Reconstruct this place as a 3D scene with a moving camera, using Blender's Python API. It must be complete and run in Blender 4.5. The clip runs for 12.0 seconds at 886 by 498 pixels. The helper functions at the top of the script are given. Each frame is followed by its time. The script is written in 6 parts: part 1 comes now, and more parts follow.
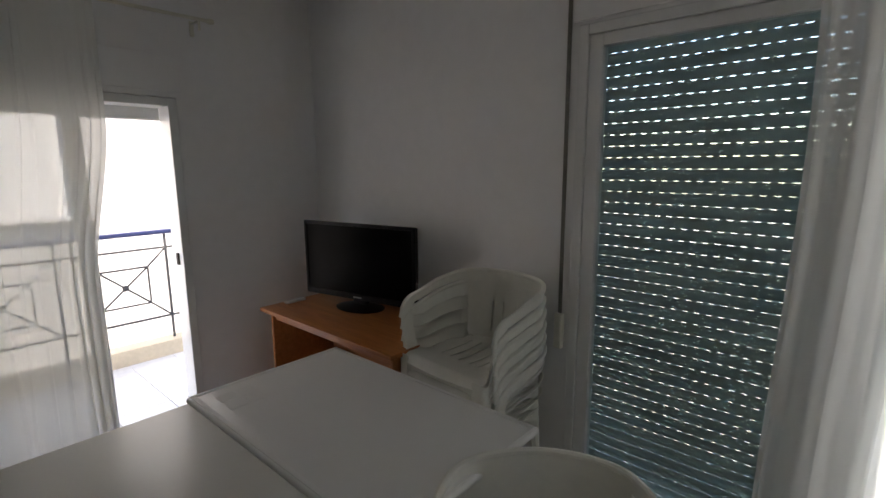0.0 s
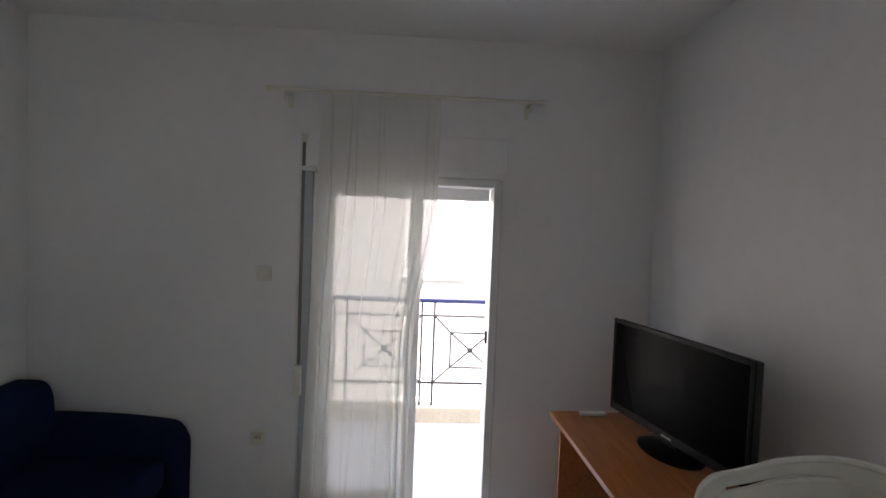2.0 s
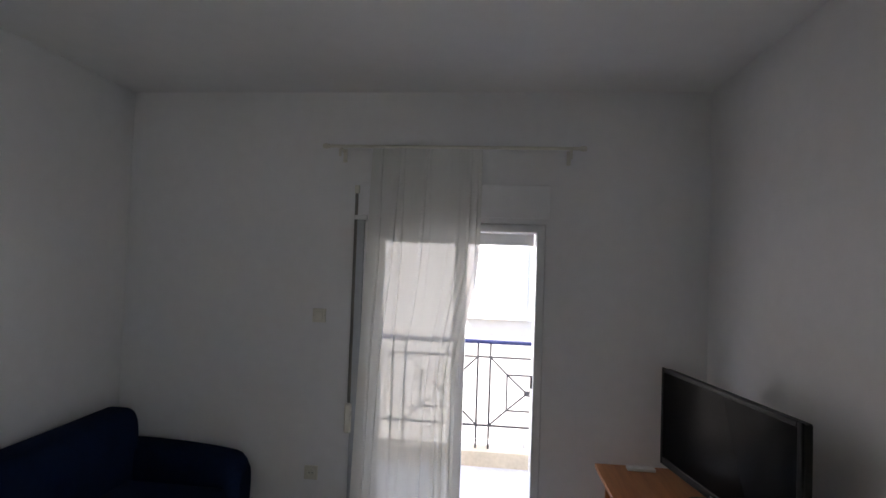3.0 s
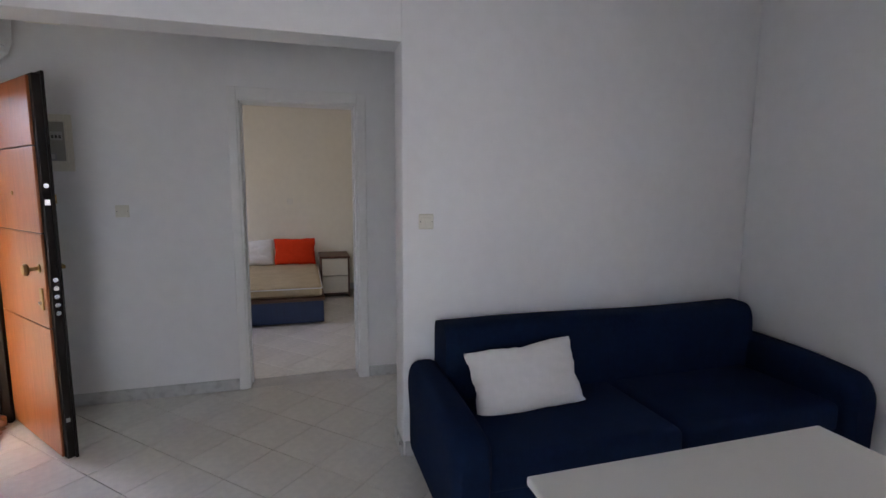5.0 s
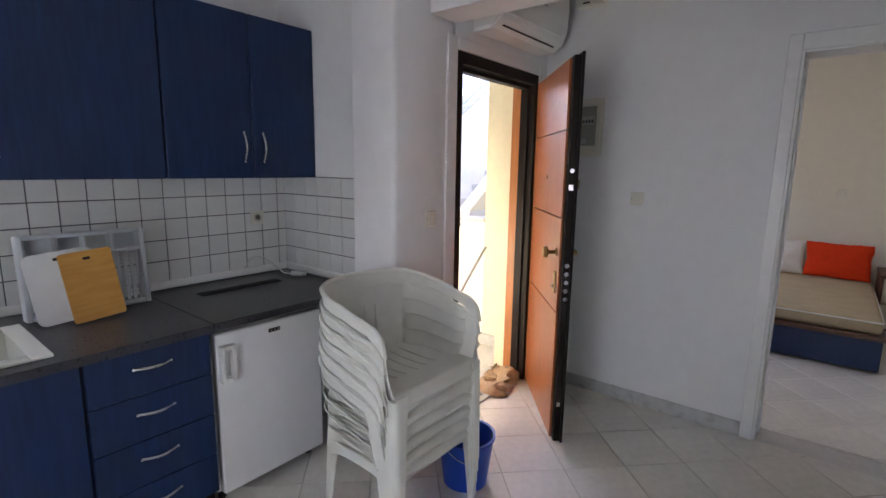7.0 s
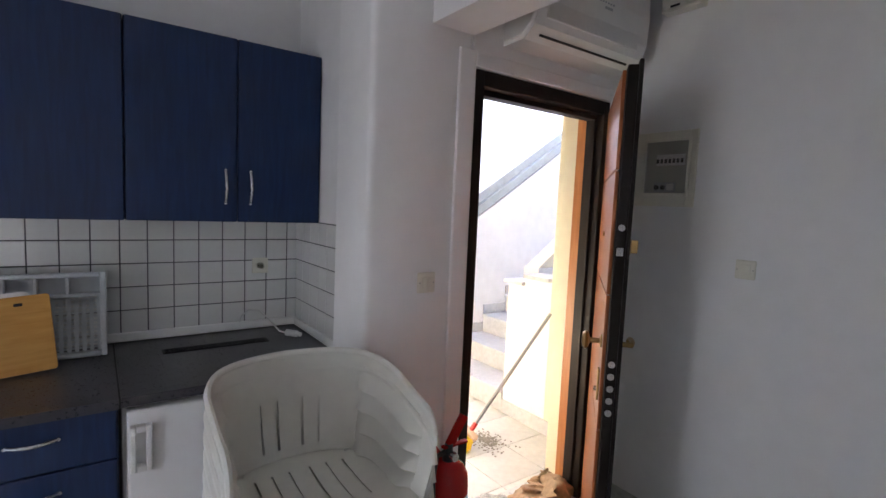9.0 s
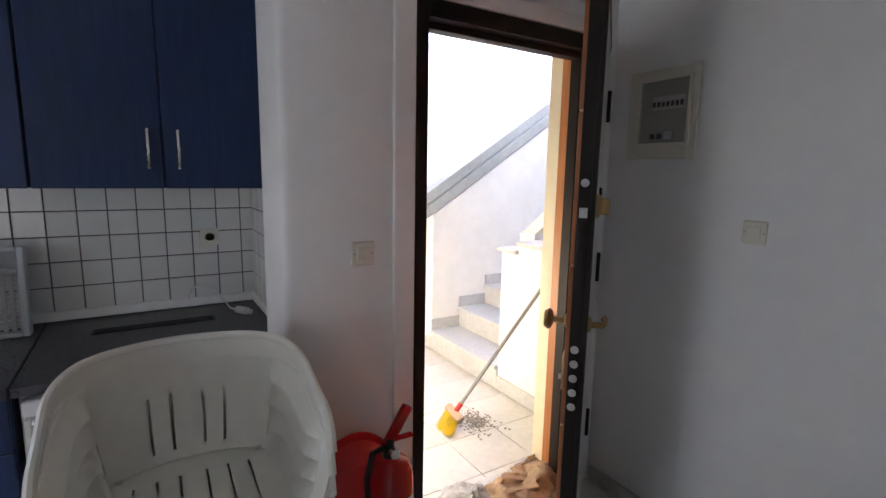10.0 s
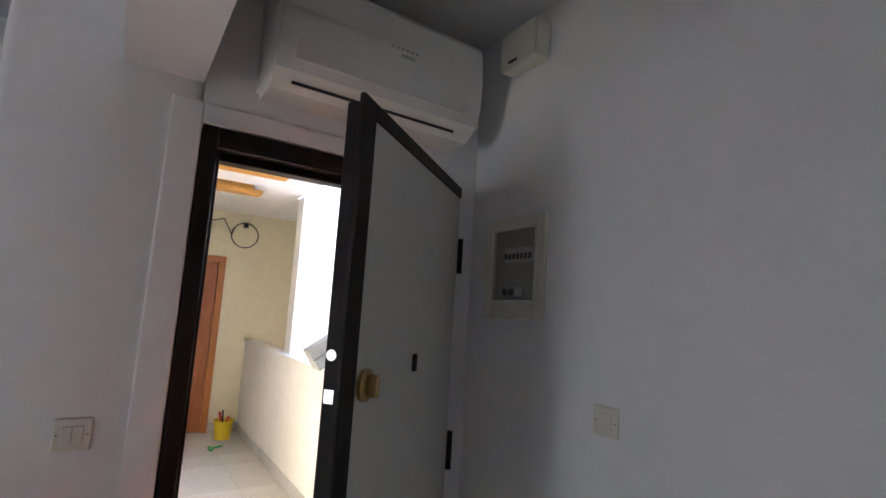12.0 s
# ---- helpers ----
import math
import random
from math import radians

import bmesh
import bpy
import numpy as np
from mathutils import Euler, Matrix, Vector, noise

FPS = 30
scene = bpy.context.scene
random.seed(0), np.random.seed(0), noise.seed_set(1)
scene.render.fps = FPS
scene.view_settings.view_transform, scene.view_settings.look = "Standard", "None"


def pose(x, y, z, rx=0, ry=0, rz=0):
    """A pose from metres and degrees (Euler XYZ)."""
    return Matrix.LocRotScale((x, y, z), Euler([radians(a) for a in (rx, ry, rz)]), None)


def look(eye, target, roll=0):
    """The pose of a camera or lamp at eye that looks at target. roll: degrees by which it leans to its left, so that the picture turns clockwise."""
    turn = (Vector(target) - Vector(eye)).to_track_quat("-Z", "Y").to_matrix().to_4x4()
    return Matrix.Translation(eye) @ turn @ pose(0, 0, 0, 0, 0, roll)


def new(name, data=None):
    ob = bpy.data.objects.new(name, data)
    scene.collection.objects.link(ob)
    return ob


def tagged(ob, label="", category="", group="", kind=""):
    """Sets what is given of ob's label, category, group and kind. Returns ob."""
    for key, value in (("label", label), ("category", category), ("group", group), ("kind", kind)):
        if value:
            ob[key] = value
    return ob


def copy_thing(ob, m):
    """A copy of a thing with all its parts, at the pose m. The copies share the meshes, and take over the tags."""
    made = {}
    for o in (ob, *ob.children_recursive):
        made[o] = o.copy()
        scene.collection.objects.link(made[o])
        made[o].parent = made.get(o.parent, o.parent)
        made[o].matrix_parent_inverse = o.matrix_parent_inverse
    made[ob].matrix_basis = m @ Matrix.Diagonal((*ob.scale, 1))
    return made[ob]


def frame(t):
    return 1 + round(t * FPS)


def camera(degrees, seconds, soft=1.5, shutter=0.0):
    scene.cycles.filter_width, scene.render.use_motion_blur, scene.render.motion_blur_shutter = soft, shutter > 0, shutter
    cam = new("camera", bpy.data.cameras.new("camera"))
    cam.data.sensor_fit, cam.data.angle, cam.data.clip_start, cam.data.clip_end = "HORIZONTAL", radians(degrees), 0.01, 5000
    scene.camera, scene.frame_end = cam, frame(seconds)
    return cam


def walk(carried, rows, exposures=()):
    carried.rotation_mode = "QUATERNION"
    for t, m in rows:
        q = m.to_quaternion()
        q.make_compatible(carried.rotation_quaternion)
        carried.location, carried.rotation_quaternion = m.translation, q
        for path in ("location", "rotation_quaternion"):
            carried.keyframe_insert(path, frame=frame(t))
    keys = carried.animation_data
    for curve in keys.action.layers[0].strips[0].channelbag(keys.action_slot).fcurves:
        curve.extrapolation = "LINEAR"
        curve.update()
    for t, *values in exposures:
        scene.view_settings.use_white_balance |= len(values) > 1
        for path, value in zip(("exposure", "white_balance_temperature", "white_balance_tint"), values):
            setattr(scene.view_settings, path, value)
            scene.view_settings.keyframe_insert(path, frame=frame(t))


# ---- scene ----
cam = camera(84.8, 12.0)
PATH = [
    (0, (1.443, -2.967, 1.563), (2.915, -1.658, 1.218), -0.4),
    (0.5, (1.549, -2.937, 1.552), (2.604, -1.282, 1.166), 0.4),
    (1, (1.725, -2.832, 1.525), (2.459, -1.009, 1.153), 1.5),
    (1.5, (1.891, -2.761, 1.571), (2.315, -0.823, 1.32), 2.2),
    (2, (2.064, -2.73, 1.636), (2.185, -0.735, 1.56), 2.2),
    (2.5, (2.181, -2.767, 1.689), (2.102, -0.77, 1.757), 1.9),
    (2.7, (2.215, -2.796, 1.702), (2.106, -0.8, 1.782), 1.7),
    (4.3, (2.472, -2.824, 1.539), (1.097, -1.406, 1.224), 1.3),
    (4.5, (2.527, -2.819, 1.514), (0.924, -1.660, 1.220), 0.3),
    (5, (2.528, -2.835, 1.499), (0.624, -2.277, 1.25), 0.3),
    (5.5, (2.452, -2.906, 1.502), (0.471, -2.817, 1.236), 1.1),
    (6, (2.256, -3.007, 1.496), (0.318, -3.378, 1.166), 1.8),
    (6.5, (2.098, -3.083, 1.494), (0.316, -3.911, 1.124), 1.5),
    (7, (1.892, -3.038, 1.511), (0.352, -4.269, 1.176), 0.9),
    (7.2, (1.826, -3.016, 1.517), (0.382, -4.367, 1.218), 0.8),
    (8.8, (1.17, -3.071, 1.547), (0.009, -4.691, 1.385), 2.4),
    (9, (1.047, -3.066, 1.55), (-0.116, -4.684, 1.373), 2.5),
    (9.5, (0.808, -3.057, 1.542), (-0.291, -4.707, 1.28), 1.8),
    (10, (0.615, -3.122, 1.519), (-0.429, -4.8, 1.211), 1.1),
    (10.5, (0.417, -3.204, 1.547), (-0.631, -4.903, 1.417), 1.5),
    (11, (0.254, -3.188, 1.562), (-0.726, -4.927, 1.688), 2.3),
    (11.5, (0.083, -3.114, 1.594), (-0.828, -4.875, 1.859), 3.5),
    (12, (-0.067, -3.098, 1.604), (-1.154, -4.758, 1.86), 3.5),
]
EXPO = [(0, 2.75, 7300, 17), (2.0, 3.15, 7000, 18.5), (2.7, 3.05, 6800, 19), (4.3, 2.6, 6800, 20), (4.5, 2.7, 6800, 20), (5.0, 3.8, 6600, 23), (5.5, 3.9, 6600, 23), (7.2, 3.95, 6600, 23), (8.8, 3.85, 6600, 23), (10, 3.7, 6600, 22), (12, 3.6, 6600, 22)]
walk(cam, [(t, look(eye, target, roll)) for t, eye, target, roll in PATH], EXPO)

# ---- world and sun ----
SUN_EL, SUN_AZ = 48.0, 244.0          # degrees; azimuth clockwise from north (+y)
world = bpy.data.worlds.new("sky_world")
scene.world = world
world.use_nodes = True
wn = world.node_tree.nodes
sky = wn.new("ShaderNodeTexSky")
sky.sky_type, sky.sun_disc = "NISHITA", False
sky.sun_elevation, sky.sun_rotation = radians(SUN_EL), radians(SUN_AZ)
world.node_tree.links.new(sky.outputs[0], wn["Background"].inputs[0])
wn["Background"].inputs[1].default_value = 0.15
sun = bpy.data.lights.new("sun", "SUN")
sun.energy, sun.angle, sun.color = 5.0, radians(0.6), (1.0, 0.96, 0.9)
sun_dir = Vector((math.sin(radians(SUN_AZ)) * math.cos(radians(SUN_EL)), math.cos(radians(SUN_AZ)) * math.cos(radians(SUN_EL)), math.sin(radians(SUN_EL))))
new("sun", sun).matrix_world = look(sun_dir * 30, (0, 0, 0))
# skylight in the opening of the unshuttered half of the east balcony door
skylight = bpy.data.lights.new("skylight", "AREA")
skylight.shape, skylight.size, skylight.size_y = "RECTANGLE", 0.84, 1.90
skylight.energy, skylight.color = 2.3, (0.93, 0.96, 1.0)
new("skylight", skylight).matrix_world = look((3.53, -3.50, 1.07), (0, -3.50, 1.07))
# fill lamp added in an unseen wall opening to brighten the bedroom
bed_fill = bpy.data.lights.new("bedroom_fill", "AREA")
bed_fill.shape, bed_fill.size, bed_fill.size_y = "RECTANGLE", 2.1, 1.1
bed_fill.energy, bed_fill.color = 0.55, (1.0, 0.97, 0.92)
new("bedroom_fill", bed_fill).matrix_world = look((-3.3, -5.0, 1.6), (-3.3, 0, 1.6))


# ---- materials ----
def mat(name, base, rough=0.5, metal=0.0, vary=0.0, scale=8.0, bump=0.0, bump_scale=60.0, spec=0.5, alpha=1.0, per_object=0.0, coat=0.0, stretch=(1, 1, 1)):
    """Principled material with two scales of colour variation and fine relief, in metres."""
    m = bpy.data.materials.new(name)
    m.use_nodes = True
    n, l = m.node_tree.nodes, m.node_tree.links
    b = n["Principled BSDF"]
    b.inputs["Base Color"].default_value = (*base, 1)
    b.inputs["Roughness"].default_value = rough
    b.inputs["Metallic"].default_value = metal
    b.inputs["Specular IOR Level"].default_value = spec
    b.inputs["Coat Weight"].default_value = coat
    geo = n.new("ShaderNodeTexCoord")
    mapping = n.new("ShaderNodeMapping")
    mapping.inputs["Scale"].default_value = stretch
    l.new(geo.outputs["Object"], mapping.inputs[0])
    if vary or per_object:
        big, small = n.new("ShaderNodeTexNoise"), n.new("ShaderNodeTexNoise")
        big.inputs["Scale"].default_value, small.inputs["Scale"].default_value = scale * 0.25, scale * 2.5
        big.inputs["Detail"].default_value, small.inputs["Detail"].default_value = 3, 6
        for q in (big, small):
            l.new(mapping.outputs[0], q.inputs["Vector"])
        add = n.new("ShaderNodeMath")
        add.operation = "ADD"
        l.new(big.outputs["Fac"], add.inputs[0])
        l.new(small.outputs["Fac"], add.inputs[1])
        span = n.new("ShaderNodeMapRange")
        span.inputs["From Min"].default_value, span.inputs["From Max"].default_value = 0.7, 1.3
        span.inputs["To Min"].default_value, span.inputs["To Max"].default_value = 1 - vary, 1 + vary
        l.new(add.outputs[0], span.inputs["Value"])
        value = span.outputs[0]
        if per_object:
            info, rnd, mul = n.new("ShaderNodeObjectInfo"), n.new("ShaderNodeMapRange"), n.new("ShaderNodeMath")
            rnd.inputs["To Min"].default_value, rnd.inputs["To Max"].default_value = 1 - per_object, 1 + per_object
            mul.operation = "MULTIPLY"
            l.new(info.outputs["Random"], rnd.inputs["Value"])
            l.new(rnd.outputs[0], mul.inputs[0])
            l.new(value, mul.inputs[1])
            value = mul.outputs[0]
        hsv = n.new("ShaderNodeHueSaturation")
        hsv.inputs["Color"].default_value = (*base, 1)
        l.new(value, hsv.inputs["Value"])
        l.new(hsv.outputs[0], b.inputs["Base Color"])
        rr = n.new("ShaderNodeMapRange")
        rr.inputs["From Min"].default_value, rr.inputs["From Max"].default_value = 0.3, 0.7
        rr.inputs["To Min"].default_value, rr.inputs["To Max"].default_value = max(0.02, rough - 0.4 * vary), min(1, rough + 0.4 * vary)
        l.new(small.outputs["Fac"], rr.inputs["Value"])
        l.new(rr.outputs[0], b.inputs["Roughness"])
    if bump:
        tex, bn = n.new("ShaderNodeTexNoise"), n.new("ShaderNodeBump")
        tex.inputs["Scale"].default_value, tex.inputs["Detail"].default_value = bump_scale, 5
        l.new(mapping.outputs[0], tex.inputs["Vector"])
        bn.inputs["Strength"].default_value, bn.inputs["Distance"].default_value = bump, 0.004
        l.new(tex.outputs["Fac"], bn.inputs["Height"])
        l.new(bn.outputs[0], b.inputs["Normal"])
    return m


def wood(name, dark, light, rough=0.4, scale=6.0, stretch=(1, 12, 12)):
    m = mat(name, light, rough, bump=0.08, bump_scale=40, stretch=stretch)
    n, l = m.node_tree.nodes, m.node_tree.links
    tex, ramp = n.new("ShaderNodeTexNoise"), n.new("ShaderNodeValToRGB")
    tex.inputs["Scale"].default_value, tex.inputs["Detail"].default_value, tex.inputs["Distortion"].default_value = scale, 6, 0.6
    ramp.color_ramp.elements[0].color, ramp.color_ramp.elements[0].position = (*dark, 1), 0.3
    ramp.color_ramp.elements[1].color, ramp.color_ramp.elements[1].position = (*light, 1), 0.7
    l.new(n["Mapping"].outputs[0], tex.inputs["Vector"])
    l.new(tex.outputs["Fac"], ramp.inputs[0])
    l.new(ramp.outputs[0], n["Principled BSDF"].inputs["Base Color"])
    return m


def glass(name, tint=(1, 1, 1), rough=0.0):
    m = bpy.data.materials.new(name)
    m.use_nodes = True
    b = m.node_tree.nodes["Principled BSDF"]
    b.inputs["Base Color"].default_value = (*tint, 1)
    b.inputs["Transmission Weight"].default_value = 1
    b.inputs["Roughness"].default_value = rough
    b.inputs["IOR"].default_value = 1.45
    return m


def sheer(name, base, clear):
    m = bpy.data.materials.new(name)
    m.use_nodes = True
    n, l = m.node_tree.nodes, m.node_tree.links
    n.remove(n["Principled BSDF"])
    dif, trl, tra = n.new("ShaderNodeBsdfDiffuse"), n.new("ShaderNodeBsdfTranslucent"), n.new("ShaderNodeBsdfTransparent")
    dif.inputs[0].default_value = trl.inputs[0].default_value = (*base, 1)
    a, b = n.new("ShaderNodeMixShader"), n.new("ShaderNodeMixShader")
    weave, span = n.new("ShaderNodeTexNoise"), n.new("ShaderNodeMapRange")
    weave.inputs["Scale"].default_value = 25
    span.inputs["To Min"].default_value, span.inputs["To Max"].default_value = clear - 0.02, clear + 0.02
    l.new(weave.outputs["Fac"], span.inputs["Value"])
    a.inputs[0].default_value = 0.20
    l.new(dif.outputs[0], a.inputs[1])
    l.new(trl.outputs[0], a.inputs[2])
    l.new(span.outputs[0], b.inputs[0])
    l.new(a.outputs[0], b.inputs[1])
    l.new(tra.outputs[0], b.inputs[2])
    l.new(b.outputs[0], n["Material Output"].inputs[0])
    return m


PLASTER = mat("white_plaster", (0.86, 0.855, 0.85), 0.75, vary=0.025, scale=5, bump=0.12, bump_scale=90, spec=0.3)
CREAM = mat("cream_plaster", (0.80, 0.76, 0.64), 0.75, vary=0.03, scale=5, bump=0.12, bump_scale=90, spec=0.3)
CEIL = mat("ceiling_paint", (0.86, 0.855, 0.845), 0.85, vary=0.02, scale=4, bump=0.08, spec=0.2)
YELLOW = mat("yellow_plaster", (0.82, 0.765, 0.58), 0.8, vary=0.05, scale=6, bump=0.2, bump_scale=70)
OUTWHITE = mat("outdoor_white_plaster", (0.84, 0.835, 0.82), 0.8, vary=0.05, scale=4, bump=0.2, bump_scale=60)
# white house front; base colour darkened to hold down its sunlit glare
FACADE = mat("dimmed_white_facade", (0.44, 0.435, 0.42), 0.85, vary=0.06, scale=3, bump=0.2, bump_scale=50)
LACQUER = mat("white_lacquer", (0.86, 0.855, 0.835), 0.35, vary=0.03, scale=10, bump=0.03)
ALU = mat("white_powder_coat", (0.78, 0.78, 0.77), 0.3, vary=0.03, scale=10, bump=0.02)
TILE = mat("floor_tile_glaze", (0.77, 0.735, 0.67), 0.2, vary=0.08, scale=9, bump=0.04, bump_scale=30, per_object=0.025)
GROUT = mat("grout", (0.60, 0.575, 0.53), 0.85, vary=0.1, scale=20, bump=0.2)
MARBLE = mat("grey_marble", (0.55, 0.55, 0.54), 0.3, vary=0.14, scale=7, bump=0.03)
STEP = mat("grey_stair_marble", (0.56, 0.56, 0.565), 0.4, vary=0.12, scale=12, bump=0.05)
WALLTILE = mat("white_wall_tile", (0.74, 0.74, 0.72), 0.15, vary=0.03, scale=12, bump=0.03, bump_scale=20, per_object=0.04)
DARKGROUT = mat("dark_grout", (0.10, 0.10, 0.11), 0.8, vary=0.1)
PLASTIC = mat("white_moulded_plastic", (0.77, 0.76, 0.69), 0.38, vary=0.04, scale=9, bump=0.03, bump_scale=120)
TABLEWHITE = mat("white_plastic_tabletop", (0.78, 0.77, 0.74), 0.38, vary=0.008, scale=6)
LAMINATE = mat("pale_laminate", (0.72, 0.70, 0.64), 0.32, vary=0.008, scale=5)
BLUE = wood("blue_stained_wood", (0.003, 0.017, 0.068), (0.005, 0.027, 0.102), 0.45, 5, (10, 10, 1))
BLUEFAB = mat("navy_fabric", (0.006, 0.016, 0.046), 0.95, vary=0.2, scale=14, bump=0.5, bump_scale=260, spec=0.12)
COTTON = mat("white_cotton", (0.80, 0.79, 0.77), 0.9, vary=0.03, scale=12, bump=0.25, bump_scale=160, spec=0.2)
ORANGECLOTH = mat("orange_cotton", (0.75, 0.050, 0.010), 0.9, vary=0.06, scale=12, bump=0.2, bump_scale=160, spec=0.2)
QUILT = mat("quilted_beige_ticking", (0.52, 0.42, 0.27), 0.85, vary=0.10, scale=26, bump=0.6, bump_scale=30, spec=0.2)
CHERRY = wood("cherry_veneer", (0.36, 0.12, 0.03), (0.50, 0.19, 0.06), 0.33, 4, (10, 1, 10))
BEECH = wood("beech_board", (0.56, 0.26, 0.045), (0.66, 0.34, 0.08), 0.5, 6, (1, 10, 10))
DOORWOOD = wood("door_veneer", (0.30, 0.085, 0.024), (0.42, 0.135, 0.045), 0.32, 4, (12, 12, 1))
JAMBWOOD = wood("orange_door_jamb", (0.40, 0.14, 0.035), (0.50, 0.19, 0.055), 0.4, 4, (12, 12, 1))
DARKMETAL = mat("dark_brown_steel", (0.016, 0.011, 0.009), 0.5, vary=0.1, scale=10, bump=0.04, spec=0.22)
WALNUT = wood("walnut_veneer", (0.07, 0.028, 0.014), (0.13, 0.055, 0.028), 0.4, 5, (1, 10, 10))
IVORY = mat("ivory_plastic", (0.75, 0.725, 0.63), 0.35, vary=0.02, scale=20)
WHITEPLASTIC = mat("smooth_white_plastic", (0.78, 0.78, 0.76), 0.3, vary=0.02, scale=15)
GREYPLASTIC = mat("grey_plastic", (0.42, 0.44, 0.46), 0.4, vary=0.04, scale=15)
ENAMEL = mat("white_enamel", (0.80, 0.80, 0.80), 0.22, vary=0.02, scale=8)
BLACKGLOSS = mat("black_gloss_plastic", (0.005, 0.005, 0.006), 0.35, spec=0.15)
SCREEN = mat("dark_screen", (0.003, 0.003, 0.0035), 0.2, spec=0.03)
BLACKMAT = mat("matt_black_plastic", (0.012, 0.012, 0.013), 0.5, vary=0.1)
STEEL = mat("brushed_steel", (0.62, 0.62, 0.62), 0.25, metal=1.0, vary=0.04, scale=30)
BRASS = mat("worn_brass", (0.40, 0.27, 0.12), 0.35, metal=1.0, vary=0.1, scale=30)
CHROME = mat("chrome", (0.75, 0.75, 0.75), 0.1, metal=1.0)
WORKTOP = mat("dark_grey_laminate_worktop", (0.052, 0.052, 0.060), 0.30, vary=0.10, scale=40, bump=0.03)
SINKMAT = mat("cream_composite", (0.74, 0.72, 0.64), 0.3, vary=0.03, scale=12)
STRAP = mat("grey_woven_strap", (0.22, 0.21, 0.19), 0.9, vary=0.1, scale=50, bump=0.4, bump_scale=300)
SLAT = mat("pale_shutter_slat", (0.62, 0.69, 0.68), 0.45, vary=0.05, scale=10, per_object=0.03)
RED = mat("red_paint", (0.40, 0.010, 0.009), 0.25, vary=0.06, scale=12)
REDPLASTIC = mat("red_plastic", (0.60, 0.02, 0.015), 0.4, vary=0.05, scale=12)
BLUEPLASTIC = mat("blue_plastic", (0.010, 0.075, 0.50), 0.35, vary=0.04, scale=12)
YELLOWPLASTIC = mat("yellow_plastic", (0.75, 0.55, 0.02), 0.4, vary=0.05, scale=12)
GREENPLASTIC = mat("green_plastic", (0.03, 0.40, 0.10), 0.4)
RAG = mat("tan_rag", (0.42, 0.29, 0.18), 0.95, vary=0.25, scale=25, bump=0.5, bump_scale=150)
DIRT = mat("grey_dirt", (0.30, 0.27, 0.22), 0.95, vary=0.3, scale=60, bump=0.5)
BLUERAIL = mat("blue_painted_rail", (0.005, 0.010, 0.045), 0.4, vary=0.08, scale=12)
IRON = mat("grey_painted_iron", (0.035, 0.035, 0.037), 0.5, vary=0.1, scale=20)
GLASS = glass("clear_glass", (0.97, 0.99, 0.98))
TEALGLASS = glass("green_tinted_glass", (0.84, 0.94, 0.93))
def glow_through(m, colour, share):
    """Let a thin plastic surface pass some light."""
    n, l = m.node_tree.nodes, m.node_tree.links
    trl, mix = n.new("ShaderNodeBsdfTranslucent"), n.new("ShaderNodeMixShader")
    trl.inputs[0].default_value = (*colour, 1)
    mix.inputs[0].default_value = share
    l.new(n["Principled BSDF"].outputs[0], mix.inputs[1])
    l.new(trl.outputs[0], mix.inputs[2])
    l.new(mix.outputs[0], n["Material Output"].inputs[0])


glow_through(SLAT, (0.55, 0.68, 0.70), 0.085)
SHEER = sheer("sheer_voile", (0.84, 0.835, 0.79), 0.13)
CLEARPLASTIC = bpy.data.materials.new("clear_plastic_window")
CLEARPLASTIC.use_nodes = True
cn, cl = CLEARPLASTIC.node_tree.nodes, CLEARPLASTIC.node_tree.links
cn["Principled BSDF"].inputs["Base Color"].default_value = (0.5, 0.5, 0.46, 1)
cn["Principled BSDF"].inputs["Roughness"].default_value = 0.12
clear, blend = cn.new("ShaderNodeBsdfTransparent"), cn.new("ShaderNodeMixShader")
blend.inputs[0].default_value = 0.85
cl.new(cn["Principled BSDF"].outputs[0], blend.inputs[1])
cl.new(clear.outputs[0], blend.inputs[2])
cl.new(blend.outputs[0], cn["Material Output"].inputs[0])
SHEER2 = sheer("grey_sheer_voile", (0.86, 0.85, 0.83), 0.20)
PAPER = mat("printed_label", (0.55, 0.62, 0.70), 0.6, vary=0.1, scale=60)
GRASSGROUND = mat("courtyard_ground", (0.30, 0.28, 0.25), 0.9, vary=0.15, scale=2, bump=0.3)


# ---- building helpers ----
def box(bm, lo, hi, bevel=0.0, seg=2):
    """Add a box between two corners, its edges rounded by bevel."""
    mid = [(a + b) / 2 for a, b in zip(lo, hi)]
    size = [max(abs(b - a), 1e-4) for a, b in zip(lo, hi)]
    made = bmesh.ops.create_cube(bm, size=1, matrix=Matrix.LocRotScale(mid, None, size))
    if bevel:
        edges = {e for v in made["verts"] for e in v.link_edges}
        bmesh.ops.bevel(bm, geom=list(edges), offset=bevel, segments=seg, affect="EDGES", profile=0.5, clamp_overlap=True)
    return bm


def boxes(*spans, bevel=0.0, seg=2):
    bm = bmesh.new()
    for lo, hi in spans:
        box(bm, lo, hi, bevel, seg)
    return bm


def rod(bm, a, b, r, r2=None, n=12):
    """Add a round bar from a to b."""
    a, b = Vector(a), Vector(b)
    turn = (b - a).to_track_quat("Z", "Y").to_matrix().to_4x4()
    bmesh.ops.create_cone(bm, cap_ends=True, segments=n, radius1=r, radius2=r if r2 is None else r2, depth=(b - a).length, matrix=Matrix.Translation((a + b) / 2) @ turn)
    return bm


def rods(*spans, n=12):
    bm = bmesh.new()
    for a, b, r in spans:
        rod(bm, a, b, r, n=n)
    return bm


